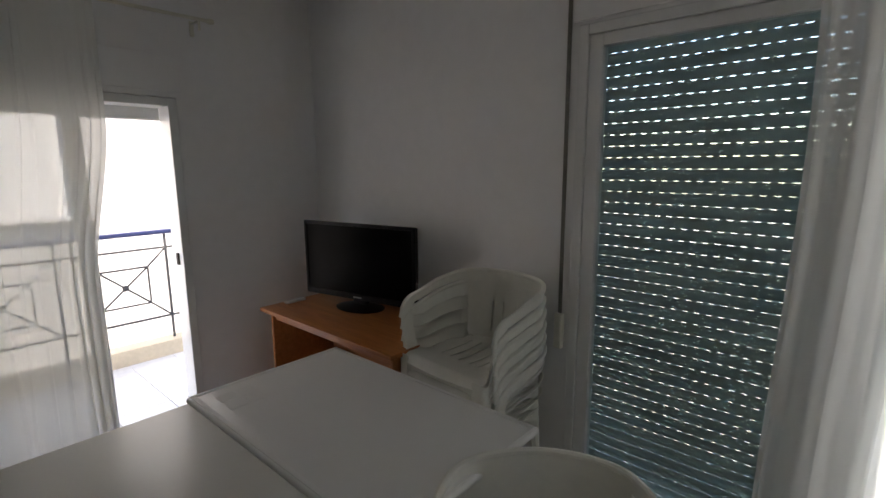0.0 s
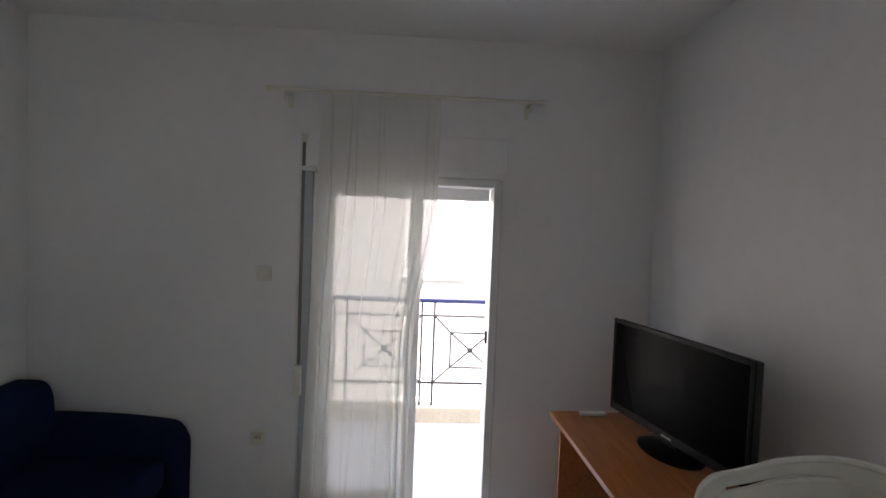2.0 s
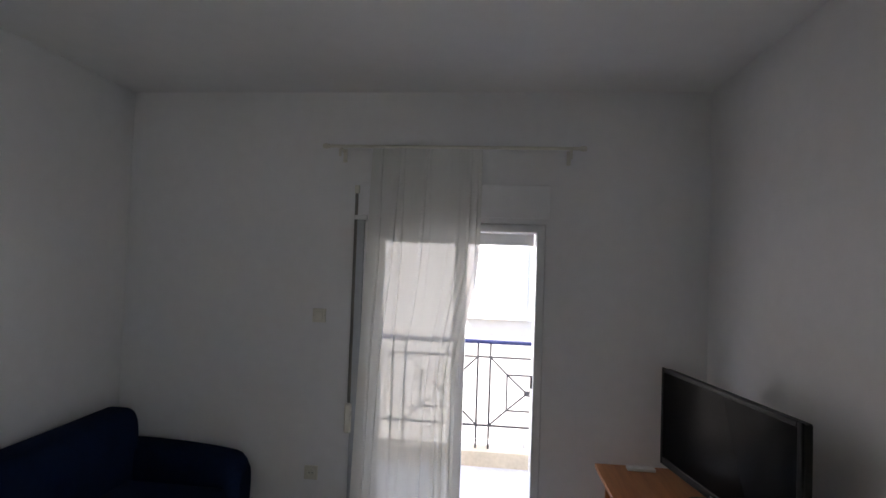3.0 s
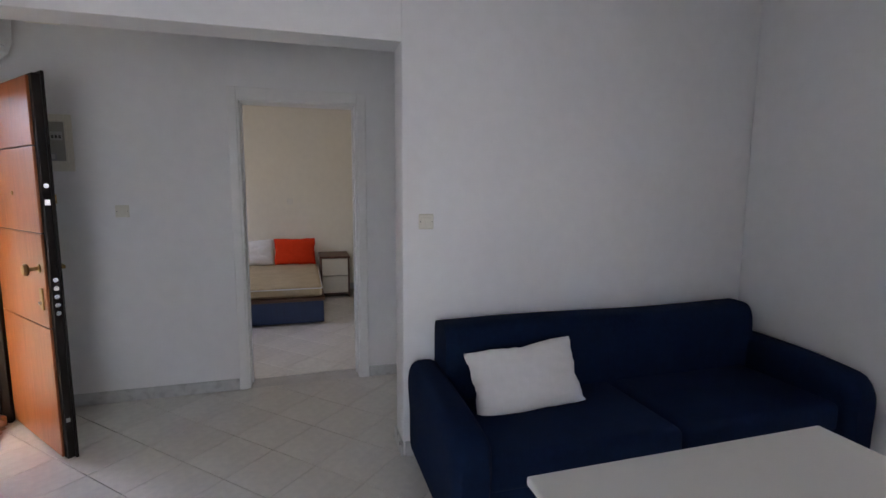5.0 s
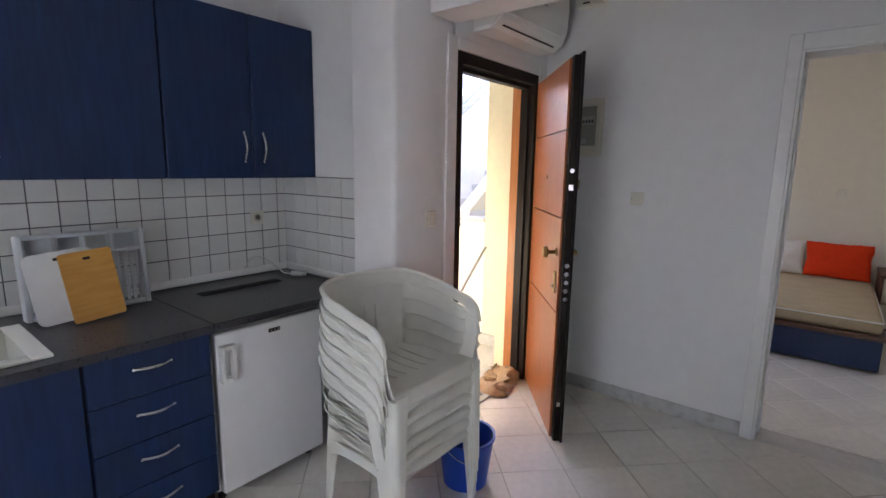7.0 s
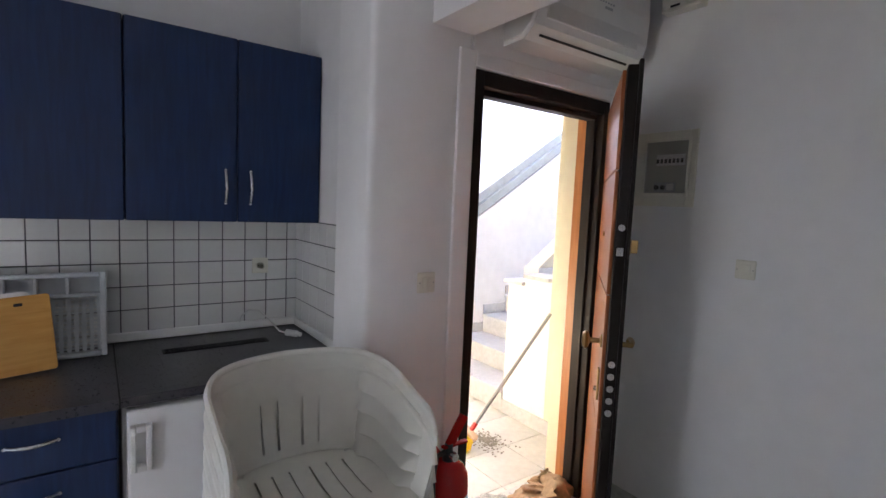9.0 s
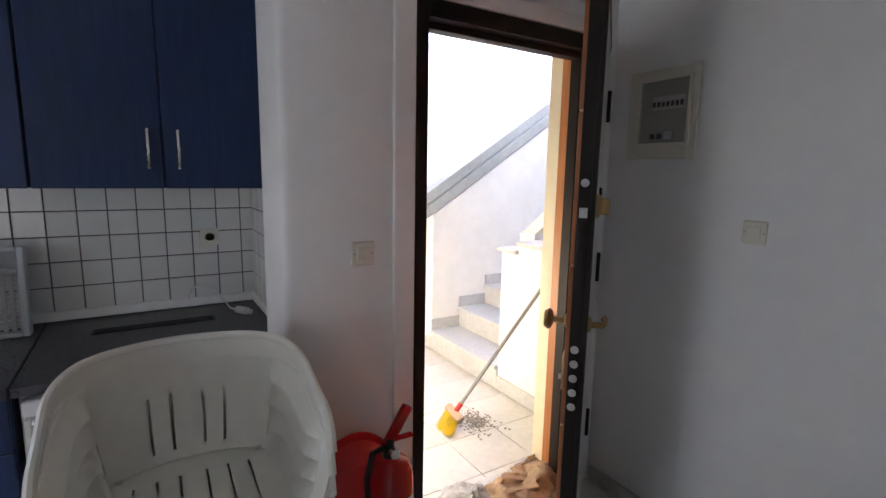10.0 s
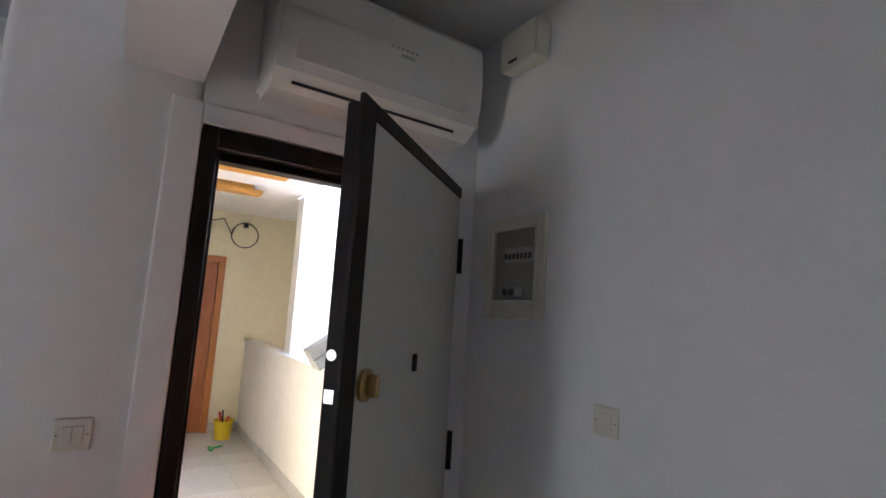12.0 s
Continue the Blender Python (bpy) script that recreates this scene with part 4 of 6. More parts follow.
# ---- switches, sockets, boxes on walls ----
def plate(name, label, category, m, kind_of):
    """A wall plate facing local -y: a switch with one or two rockers, or a round socket."""
    t = thing(name, m, label, category, category + "s on the walls")
    part("cover_plate", boxes(((-0.041, -0.010, -0.041), (0.041, 0.0, 0.041)), bevel=0.005), IVORY, t, world=False)
    if kind_of == "socket":
        part("well", lathe([(0.0, 0.006), (0.018, 0.006), (0.020, 0.012), (0.024, 0.012), (0.026, 0.010)], 24, pose(0, 0, 0, 90, 0, 0)), IVORY, t, world=False, smooth=True)
        for x in (-0.0095, 0.0095):
            part("pin_hole", rods(((x, -0.0125, 0), (x, -0.006, 0), 0.0028), n=10), BLACKMAT, t, world=False)
    else:
        for i in range(kind_of):
            w = 0.046 / kind_of
            x0 = -0.023 + i * w
            bm = boxes(((x0 + 0.0008, -0.014, -0.023), (x0 + w - 0.0008, -0.008, 0.023)), bevel=0.002)
            bm.transform(pose(0, 0, 0, 4, 0, 0))
            part("rocker", bm, IVORY, t, world=False)
        for x in (-0.032, 0.032):
            part("screw", rods(((x, -0.0108, 0), (x, -0.009, 0), 0.002), n=8), BLACKMAT, t, world=False)
    return t


plate("light_switch", "ivory single light switch on the white wall", "switch", pose(1.245, 0, 1.36), 1)
plate("light_switch", "ivory double light switch beside the hall opening", "switch", pose(0, -2.191, 1.32, 0, 0, 90), 2)
plate("light_switch", "ivory single light switch on the hall wall", "switch", pose(HX, -3.988, 1.333, 0, 0, 90), 1)
plate("light_switch", "ivory double light switch beside the entrance door", "switch", pose(-0.012, EY, 1.245, 0, 0, 180), 2)
plate("light_switch", "small white switch above the bed", "switch", pose(BX, -2.98, 1.30, 0, 0, 90), 1)
plate("wall_socket", "ivory wall socket low on the wall", "socket", pose(1.235, 0, 0.44), "socket")
plate("wall_socket", "white wall socket in the kitchen tiles", "socket", pose(0.346, KY + 0.009, 1.196, 0, 0, 180), "socket")

fuse = thing("fuse_box", (HX, -4.386, 1.8), "ivory fuse box with smoked window and breakers", "fuse box")
FY0, FY1, FZ0, FZ1 = -4.552, -4.236, 1.594, 1.955      # outer frame
DY0, DY1, DZ0, DZ1 = -4.502, -4.262, 1.645, 1.920      # window
part("frame", boxes(((HX, FY0, FZ0), (HX + 0.012, DY0 + 0.012, FZ1)), ((HX, DY1 - 0.012, FZ0), (HX + 0.012, FY1, FZ1)), ((HX, DY0 + 0.012, DZ1 - 0.012), (HX + 0.012, DY1 - 0.012, FZ1)), ((HX, DY0 + 0.012, FZ0), (HX + 0.012, DY1 - 0.012, DZ0 + 0.012)), bevel=0.004), IVORY, fuse)
part("backing", boxes(((HX, DY0 + 0.012, DZ0 + 0.012), (HX + 0.004, DY1 - 0.012, DZ1 - 0.012))), mat("beige_panel", (0.50, 0.49, 0.43), 0.5, vary=0.04), fuse)
part("door_rim", boxes(((HX + 0.012, DY0, DZ0), (HX + 0.022, DY0 + 0.014, DZ1)), ((HX + 0.012, DY1 - 0.014, DZ0), (HX + 0.022, DY1, DZ1)), ((HX + 0.012, DY0 + 0.014, DZ1 - 0.014), (HX + 0.022, DY1 - 0.014, DZ1)), ((HX + 0.012, DY0 + 0.014, DZ0), (HX + 0.022, DY1 - 0.014, DZ0 + 0.014)), bevel=0.003), IVORY, fuse)
part("catch", boxes(((HX + 0.022, DY0 + 0.002, 1.775), (HX + 0.030, DY0 + 0.012, 1.800)), bevel=0.002), IVORY, fuse)
part("breaker_rail", boxes(((HX + 0.004, -4.436, 1.792), (HX + 0.007, -4.294, 1.845)), bevel=0.001), WHITEPLASTIC, fuse)
for i in range(7):
    y = -4.426 + 0.0203 * i
    part("breaker", boxes(((HX + 0.007, y - 0.0085, 1.797), (HX + 0.011, y + 0.0085, 1.841)), bevel=0.002), WHITEPLASTIC, fuse)
    part("toggle", boxes(((HX + 0.011, y - 0.0062, 1.803), (HX + 0.0145, y + 0.0062, 1.823)), bevel=0.001), BLACKMAT, fuse)
part("main_switch", boxes(((HX + 0.004, -4.440, 1.664), (HX + 0.011, -4.330, 1.712)), bevel=0.002), GREYPLASTIC, fuse)
for y in (-4.424, -4.392):
    part("dial", rods(((HX + 0.010, y, 1.686), (HX + 0.016, y, 1.686), 0.012)), BLACKMAT, fuse)
part("test_label", boxes(((HX + 0.011, -4.372, 1.672), (HX + 0.0122, -4.338, 1.704))), WHITEPLASTIC, fuse)
window_pane = part("window_pane", boxes(((HX + 0.0165, DY0 + 0.0142, DZ0 + 0.0142), (HX + 0.0185, DY1 - 0.0142, DZ1 - 0.0142))), CLEARPLASTIC, fuse)
window_pane.visible_shadow = False

junction = thing("junction_box", (HX, -4.33, 2.56), "ivory junction box under the hall ceiling", "junction box")
part("box", boxes(((HX, -4.44, 2.50), (HX + 0.065, -4.25, 2.645)), bevel=0.008), IVORY, junction)
part("lid", boxes(((HX + 0.065, -4.435, 2.505), (HX + 0.072, -4.255, 2.64)), bevel=0.003), IVORY, junction)
part("indicator", boxes(((HX + 0.072, -4.39, 2.515), (HX + 0.0735, -4.345, 2.525))), BLACKMAT, junction)

ac = thing("air_conditioner", (-0.72, EY, 2.235), "white split air conditioner unit above the entrance door", "air conditioner")
AX0, AX1 = -1.088, -0.345
prof = [(0.0, 2.228), (0.120, 2.230), (0.178, 2.275), (0.200, 2.335), (0.208, 2.455), (0.202, 2.555), (0.186, 2.577), (0.0, 2.58)]
bm = bmesh.new()
ends = [[bm.verts.new((x, EY + d, z)) for d, z in prof] for x in (AX0, AX1)]
bm.faces.new(ends[0])
bm.faces.new(ends[1][::-1])
for i in range(len(prof)):
    bm.faces.new((ends[0][i], ends[1][i], ends[1][(i + 1) % len(prof)], ends[0][(i + 1) % len(prof)]))
bmesh.ops.recalc_face_normals(bm, faces=bm.faces)
bmesh.ops.bevel(bm, geom=[e for e in bm.edges if abs(e.verts[0].co.x - e.verts[1].co.x) < 1e-6], offset=0.014, segments=3, affect="EDGES")
part("casing", bm, WHITEPLASTIC, ac)
bm = boxes(((AX0 + 0.09, EY + 0.192, 2.300), (AX1 - 0.06, EY + 0.2035, 2.37)), bevel=0.003)
# solid black strip paints the shade of the outlet; the casing has no opening
part("louvre", boxes(((AX0 + 0.09, EY + 0.145, 2.245), (AX1 - 0.07, EY + 0.153, 2.254)), bevel=0.002), mat("slot_shade_black", (0.02, 0.02, 0.02), 0.6), ac, "black strip for the shade in the air outlet")
part("louvre_flap", bm, WHITEPLASTIC, ac)
for i in range(6):
    part("indicator", boxes(((-0.80 + 0.018 * i, EY + 0.2075, 2.443), (-0.793 + 0.018 * i, EY + 0.2115, 2.449))), GREYPLASTIC, ac)
part("badge", boxes(((-0.79, EY + 0.2075, 2.42), (-0.74, EY + 0.2115, 2.43)), bevel=0.001), GREYPLASTIC, ac)

# ---- plastic chairs ----
def plastic_chair():
    """One moulded stacking armchair, front towards +y, feet on z = 0."""
    t = thing("plastic_chair", Matrix(), "white moulded plastic stacking armchair", "chair")

    def around(a):
        """Half plan of the shell: a runs 0 at the back's middle to 1 at the arm's front."""
        if a < 0.55:
            w = a / 0.55 * math.pi / 2
            return (0.255 * math.sin(w) ** 0.85, -0.05 - 0.215 * math.cos(w) ** 0.85)
        k = (a - 0.55) / 0.45
        return (0.255 - 0.004 * k, -0.05 + 0.25 * k)

    def rim(a):
        s = min(1.0, max(0.0, (a - 0.18) / 0.82))
        s = s * s * (3 - 2 * s)
        return 0.765 - 0.085 * s

    def shell(u, v):
        side, a = (1 if u >= 0.5 else -1), abs(2 * u - 1)
        x, y = around(a)
        flare = 0.040 * v + 0.012 * math.sin(math.pi * v)
        back = max(0.0, 1 - a / 0.55)
        y2 = y - flare * (1.6 * back) ** 0.8 if back > 0 else y
        z0 = 0.425
        z = z0 + (rim(a) - z0) * v
        if a > 0.86:
            z -= 0.085 * (1 - math.sqrt(max(0.0, 1 - ((a - 0.86) / 0.14) ** 2))) * v ** 2
        return (side * (x + flare * min(1, a / 0.3)), y2, z)

    def holes(u, v):
        a = abs(2 * u - 1)
        if a < 0.22:
            return int(a * 88) in (3, 9) and 0.12 < v < 0.56
        if 0.30 < a < 0.87:
            edge = max(0.0, 0.34 - a, a - 0.83) / 0.04
            return 0.05 + 0.10 * edge ** 2 < v < 0.86 - 0.08 * edge ** 2
        return False

    def louvre(s, k):
        """One leaning band of the arm's side, arched along its length."""
        def f(u, v):
            a = 0.292 + 0.586 * u
            h = 0.025 + 0.203 * k + 0.03 * math.sin(math.pi * u) * (1 - 0.2 * k) + (0.196 - 0.055 * max(0.0, u - 0.35)) * v
            x, y, z = shell(0.5 + 0.5 * s * a, min(h, 0.93))
            lean = (0.040 * (1 - v) ** 1.2 - 0.004) * min(1.0, u / 0.08, (1 - u) / 0.14)
            d = Vector((x, max(0.0, -y - 0.05) * -1.6, 0)).normalized() if a < 0.6 else Vector((s, 0, 0))
            return (x - d.x * lean, y - d.y * lean, z)
        return f

    shell_bm = sheet(shell, 176, 36, 0.005, holes)
    lip = tube([Vector(shell(i / 80, 1.0)) + Vector((0, 0, -0.002)) for i in range(81)], 0.011, 8)
    me = bpy.data.meshes.new("lip")
    lip.to_mesh(me)
    lip.free()
    shell_bm.from_mesh(me)
    bpy.data.meshes.remove(me)
    part("shell", shell_bm, PLASTIC, t, "tub-shaped back and arms with a rounded rim", world=False, smooth=True)
    for s in (-1, 1):
        for k in range(4):
            part("slat", sheet(louvre(s, k), 24, 5, 0.004), PLASTIC, t, world=False, smooth=True)

    def seat(u, v):
        x = (u - 0.5) * 0.50
        q = abs(2 * u - 1)
        y0, y1 = -0.262 * (1 - 0.36 * q ** 3), 0.232 + 0.022 * (1 - q * q)
        y = y0 + (y1 - y0) * v
        z = 0.437 - 0.022 * (1 - q * q) * math.sin(math.pi * min(1, v * 1.1)) + 0.006 * v
        if v > 0.9:
            z -= 0.03 * ((v - 0.9) / 0.1) ** 2
        return (x, y, z)

    def seat_holes(u, v):
        return int(u * 80) in (16, 25, 34, 45, 54, 63) and 0.14 < v < 0.62

    part("seat", sheet(seat, 80, 40, 0.005, seat_holes), PLASTIC, t, world=False, smooth=True)

    def apron(u, v):
        q = abs(2 * u - 1)
        x, y, z = seat(u, 1.0)
        return (x * (1 + 0.02 * v), y - 0.020 * v * (1 - q ** 6), z - (0.026 + 0.055 * q ** 5) * v)

    part("apron", sheet(apron, 32, 5, 0.005), PLASTIC, t, world=False, smooth=True)

    def side_apron(s):
        def f(u, v):
            y = -0.18 + 0.40 * u
            return (s * (0.252 + 0.008 * v), y, 0.433 - (0.030 + 0.035 * abs(2 * u - 1) ** 3) * v)
        return f

    for s in (-1, 1):
        part("side_rail", sheet(side_apron(s), 16, 5, 0.005), PLASTIC, t, world=False, smooth=True)

    def leg(s, front):
        """An angle-shaped leg: a side face, a rounded corner and an end face, narrowing to the foot."""
        def f(u, v):
            e = 1 if front else -1
            corner = Vector((s * 0.268, 0.236, 0.432)).lerp(Vector((s * 0.270, 0.246, 0.0)), v) if front else Vector((s * 0.236, -0.212, 0.432)).lerp(Vector((s * 0.248, -0.238, 0.0)), v)
            side = (0.050 if front else 0.045) * (1 - v) ** 1.4 + 0.040
            end = 0.026 * (1 - v) ** 1.4 + 0.038
            r = 0.018
            if u < 0.4:
                d = (-0.0, -e * (r + (side - r) * (1 - u / 0.4)))
            elif u > 0.6:
                d = (-s * (r + (end - r) * (u - 0.6) / 0.4), 0.0)
            else:
                w = (u - 0.4) / 0.2 * math.pi / 2
                d = (-s * r * (1 - math.cos(w)), -e * r * (1 - math.sin(w)))
            return (corner.x + d[0], corner.y + d[1], corner.z + (0.012 * (1 - v) ** 8 if u > 0.5 else 0))
        return f

    for s in (-1, 1):
        for front in (True, False):
            part("leg", sheet(leg(s, front), 15, 12, 0.005), PLASTIC, t, world=False, smooth=True)
    for o in t.children:
        o.data.transform(Matrix.Diagonal((0.93, 0.91, 1, 1)))
    return t


chair = plastic_chair()
chair["group"] = "plastic chairs"
chair.matrix_basis = pose(2.32, -2.51, 0, 0, 0, 127)
chair["label"] = "single white plastic armchair standing beside the table"
for (cx, cy, turn, count, where) in ((0.545, -4.335, -1, 6, "stacked beside the fridge"), (3.08, -1.70, 86, 6, "stacked beside the desk")):
    for i in range(count):
        along = Vector((-math.sin(radians(turn)), math.cos(radians(turn)), 0)) * 0.004 * i
        c = copy_thing(chair, pose(cx + along.x, cy + along.y, 0.057 * i, 0, 0, turn + 0.6 * math.sin(3 * i)))
        c["label"] = "white moulded plastic armchair " + where
        c["group"] = "plastic chairs " + where


# ---- tables ----
def table(x0, x1, y0, y1, material, label, embossed, bev):
    t = thing("table", ((x0 + x1) / 2, (y0 + y1) / 2, 0), label, "table", "tables pushed together")
    part("tabletop", boxes(((x0, y0, 0.693), (x1, y1, 0.72)), bevel=bev, seg=4), material, t, smooth=True)
    part("apron", boxes(((x0 + 0.05, y0 + 0.05, 0.62), (x1 - 0.05, y0 + 0.07, 0.693)), ((x0 + 0.05, y1 - 0.07, 0.62), (x1 - 0.05, y1 - 0.05, 0.693)), ((x0 + 0.05, y0 + 0.07, 0.62), (x0 + 0.07, y1 - 0.07, 0.693)), ((x1 - 0.07, y0 + 0.07, 0.62), (x1 - 0.05, y1 - 0.07, 0.693))), PLASTIC, t)
    for x in (x0 + 0.065, x1 - 0.065):
        for y in (y0 + 0.065, y1 - 0.065):
            bm = bmesh.new()
            rod(bm, (x, y, 0.0), (x, y, 0.693), 0.024, 0.034, 16)
            part("leg", bm, PLASTIC, t, smooth=True)
    if embossed:
        part("rim", boxes(((x0 + 0.012, y0 + 0.012, 0.7195), (x1 - 0.012, y0 + 0.028, 0.7225)), ((x0 + 0.012, y1 - 0.028, 0.7195), (x1 - 0.012, y1 - 0.012, 0.7225)), ((x0 + 0.012, y0 + 0.028, 0.7195), (x0 + 0.028, y1 - 0.028, 0.7225)), ((x1 - 0.028, y0 + 0.028, 0.7195), (x1 - 0.012, y1 - 0.028, 0.7225)), bevel=0.0012), material, t)
        for i in range(2):
            for j in range(2):
                part("embossed_square", boxes(((x0 + 0.07 + 0.075 * i, y1 - 0.15 - 0.075 * j, 0.7195), (x0 + 0.135 + 0.075 * i, y1 - 0.085 - 0.075 * j, 0.7212)), bevel=0.0008), material, t)
    return t


table(1.405, 2.048, -2.265, -1.195, LAMINATE, "pale laminate table pushed against another table", False, 0.006)
table(2.056, 2.735, -2.235, -1.14, TABLEWHITE, "white plastic table with rounded raised rim", True, 0.013)

# ---- desk and television ----
desk = thing("desk", (3.1, -0.88, 0), "cherry veneer desk against the wall", "desk")
part("desktop", boxes(((2.79, -1.46, 0.712), (EX - 0.02, -0.315, 0.735)), bevel=0.003), CHERRY, desk)
for y in (-0.375, -1.42):
    part("side_panel", boxes(((2.83, y - 0.01, 0.0), (EX - 0.03, y + 0.01, 0.712)), bevel=0.002), CHERRY, desk)
part("back_panel", boxes(((EX - 0.20, -1.41, 0.30), (EX - 0.18, -0.385, 0.712)), bevel=0.002), CHERRY, desk)
part("front_rail", boxes(((2.85, -1.41, 0.66), (2.87, -0.385, 0.712)), bevel=0.002), CHERRY, desk)

tv = thing("television", pose(3.165, -0.775, 0.735, 0, 0, -79), "black flat-screen television on the desk, switched off", "television")
part("housing", boxes(((-0.40, 0.0, 0.055), (0.40, 0.035, 0.495)), ((-0.26, 0.035, 0.12), (0.26, 0.075, 0.42)), bevel=0.008), BLACKMAT, tv, world=False)
part("bezel", boxes(((-0.405, -0.012, 0.05), (-0.385, 0.0, 0.50)), ((0.385, -0.012, 0.05), (0.405, 0.0, 0.50)), ((-0.385, -0.012, 0.48), (0.385, 0.0, 0.50)), ((-0.385, -0.012, 0.05), (0.385, 0.0, 0.085)), bevel=0.004), BLACKGLOSS, tv, world=False)
part("screen", boxes(((-0.3855, -0.006, 0.0845), (0.3855, -0.001, 0.4805))), SCREEN, tv, world=False)
part("badge", boxes(((-0.03, -0.0135, 0.062), (0.03, -0.0115, 0.070))), GREYPLASTIC, tv, world=False)
part("neck", boxes(((-0.05, 0.005, 0.015), (0.05, 0.04, 0.10)), bevel=0.008), BLACKGLOSS, tv, world=False)
part("base", lathe([(0.0, 0.0), (0.125, 0.0), (0.128, 0.006), (0.10, 0.016), (0.04, 0.024), (0.0, 0.024)], 36, Matrix.Translation((0, 0.01, 0)) @ Matrix.Diagonal((1.25, 0.85, 1, 1))), BLACKGLOSS, tv, world=False, smooth=True)
adaptor = thing("aerial_adaptor", (2.98, -0.40, 0.735), "small white plastic adaptor on the desk", "adaptor")
part("case", boxes(((2.93, -0.385, 0.735), (3.06, -0.345, 0.750)), bevel=0.004), WHITEPLASTIC, adaptor)

# ---- sofa and cushion ----
sofa = thing("sofa", (0.45, -1.2, 0), "navy blue fabric sofa against the white wall", "sofa")
part("base", boxes(((0.03, -2.15, 0.04), (0.80, -0.20, 0.26)), bevel=0.03, seg=3), BLUEFAB, sofa, smooth=True)
for y0, y1 in ((-2.145, -1.178), (-1.172, -0.205)):
    part("seat_cushion", boxes(((0.20, y0, 0.255), (0.84, y1, 0.42)), bevel=0.045, seg=4), BLUEFAB, sofa, smooth=True)


def soft_back(u, v):
    y = -2.15 + 1.98 * u
    w = 2 * math.pi * v
    c, s = math.cos(w), math.sin(w)
    x = 0.135 + 0.115 * math.copysign(abs(c) ** 0.45, c) + 0.05 * (0.5 - 0.5 * s) * 0.6
    z = 0.52 + 0.275 * math.copysign(abs(s) ** 0.35, s) + 0.006 * math.sin(7 * u)
    return (x, y, z)


bm = sheet(soft_back, 40, 40)
bmesh.ops.remove_doubles(bm, verts=bm.verts, dist=1e-4)
bmesh.ops.holes_fill(bm, edges=[e for e in bm.edges if len(e.link_faces) == 1])
bmesh.ops.recalc_face_normals(bm, faces=bm.faces)
part("backrest", bm, BLUEFAB, sofa, smooth=True)


def arm(y0, y1, high=0.645):
    """A padded arm with a rolled top that sinks towards the front."""
    def f(u, v):
        x = 0.06 + 0.83 * u
        w = 2 * math.pi * v
        c, s = math.cos(w), math.sin(w)
        top = high - 0.05 * u ** 3 - (0.06 * ((u - 0.9) / 0.1) ** 2 if u > 0.9 else 0)
        inset = 0.03 * ((u - 0.92) / 0.08) ** 2 if u > 0.92 else 0
        half = (y1 - y0) / 2 - inset
        y = (y0 + y1) / 2 + half * math.copysign(abs(c) ** 0.6, c) * (1.0 + 0.30 * max(0.0, s) ** 0.7 - 0.10)
        z = 0.03 + (top - 0.03) * (0.5 + 0.5 * math.copysign(abs(s) ** (0.62 if s > 0 else 0.3), s))
        return (x, y, z)
    bm = sheet(f, 30, 48)
    bmesh.ops.remove_doubles(bm, verts=bm.verts, dist=1e-4)
    bmesh.ops.holes_fill(bm, edges=[e for e in bm.edges if len(e.link_faces) == 1])
    bmesh.ops.recalc_face_normals(bm, faces=bm.faces)
    return bm


part("armrest", arm(-2.305, -2.13, 0.575), BLUEFAB, sofa, smooth=True)
part("armrest", arm(-0.205, -0.02, 0.605), BLUEFAB, sofa, smooth=True)


def pillow(w, h, d, seed):
    """A stuffed cushion in its own x, z plane, with drawn-out corners and creases."""
    bm = bmesh.new()
    n = 30
    sides = []
    for sign in (-1, 1):
        grid = []
        for i in range(n + 1):
            row = []
            for j in range(n + 1):
                u, v = 2 * i / n - 1, 2 * j / n - 1
                puff = max(0.0, (1 - abs(u) ** 2.4) * (1 - abs(v) ** 2.4)) ** 0.55
                edge = 1 - 0.07 * (1 - abs(u * v)) * max(abs(u), abs(v)) ** 3
                crease = 0.010 * noise.noise(Vector((u * 2.2 + seed, v * 2.6, seed))) + 0.006 * noise.noise(Vector((u * 6, v * 7 + seed, 2.0)))
                row.append(bm.verts.new((u * w / 2 * edge + crease, sign * (d / 2 * puff + crease * puff), v * h / 2 * edge + crease)))
            grid.append(row)
        for i in range(n):
            for j in range(n):
                bm.faces.new((grid[i][j], grid[i + 1][j], grid[i + 1][j + 1], grid[i][j + 1]))
    bmesh.ops.remove_doubles(bm, verts=bm.verts, dist=0.0015)
    bmesh.ops.recalc_face_normals(bm, faces=bm.faces)
    return bm


def cushion(name, label, m, w, h, d, material, seed):
    ob = part(name, pillow(w, h, d, seed), material, smooth=True)
    ob.matrix_basis = m
    return tagged(ob, label, "pillow")


cushion("pillow", "rumpled white cotton pillow leaning on the navy sofa", pose(0.385, -1.765, 0.545, 0, -26, 0) @ pose(0, 0, 0, 0, 0, 90) @ pose(0, 0, 0, 0, -4, 0), 0.60, 0.345, 0.17, COTTON, 2.0)

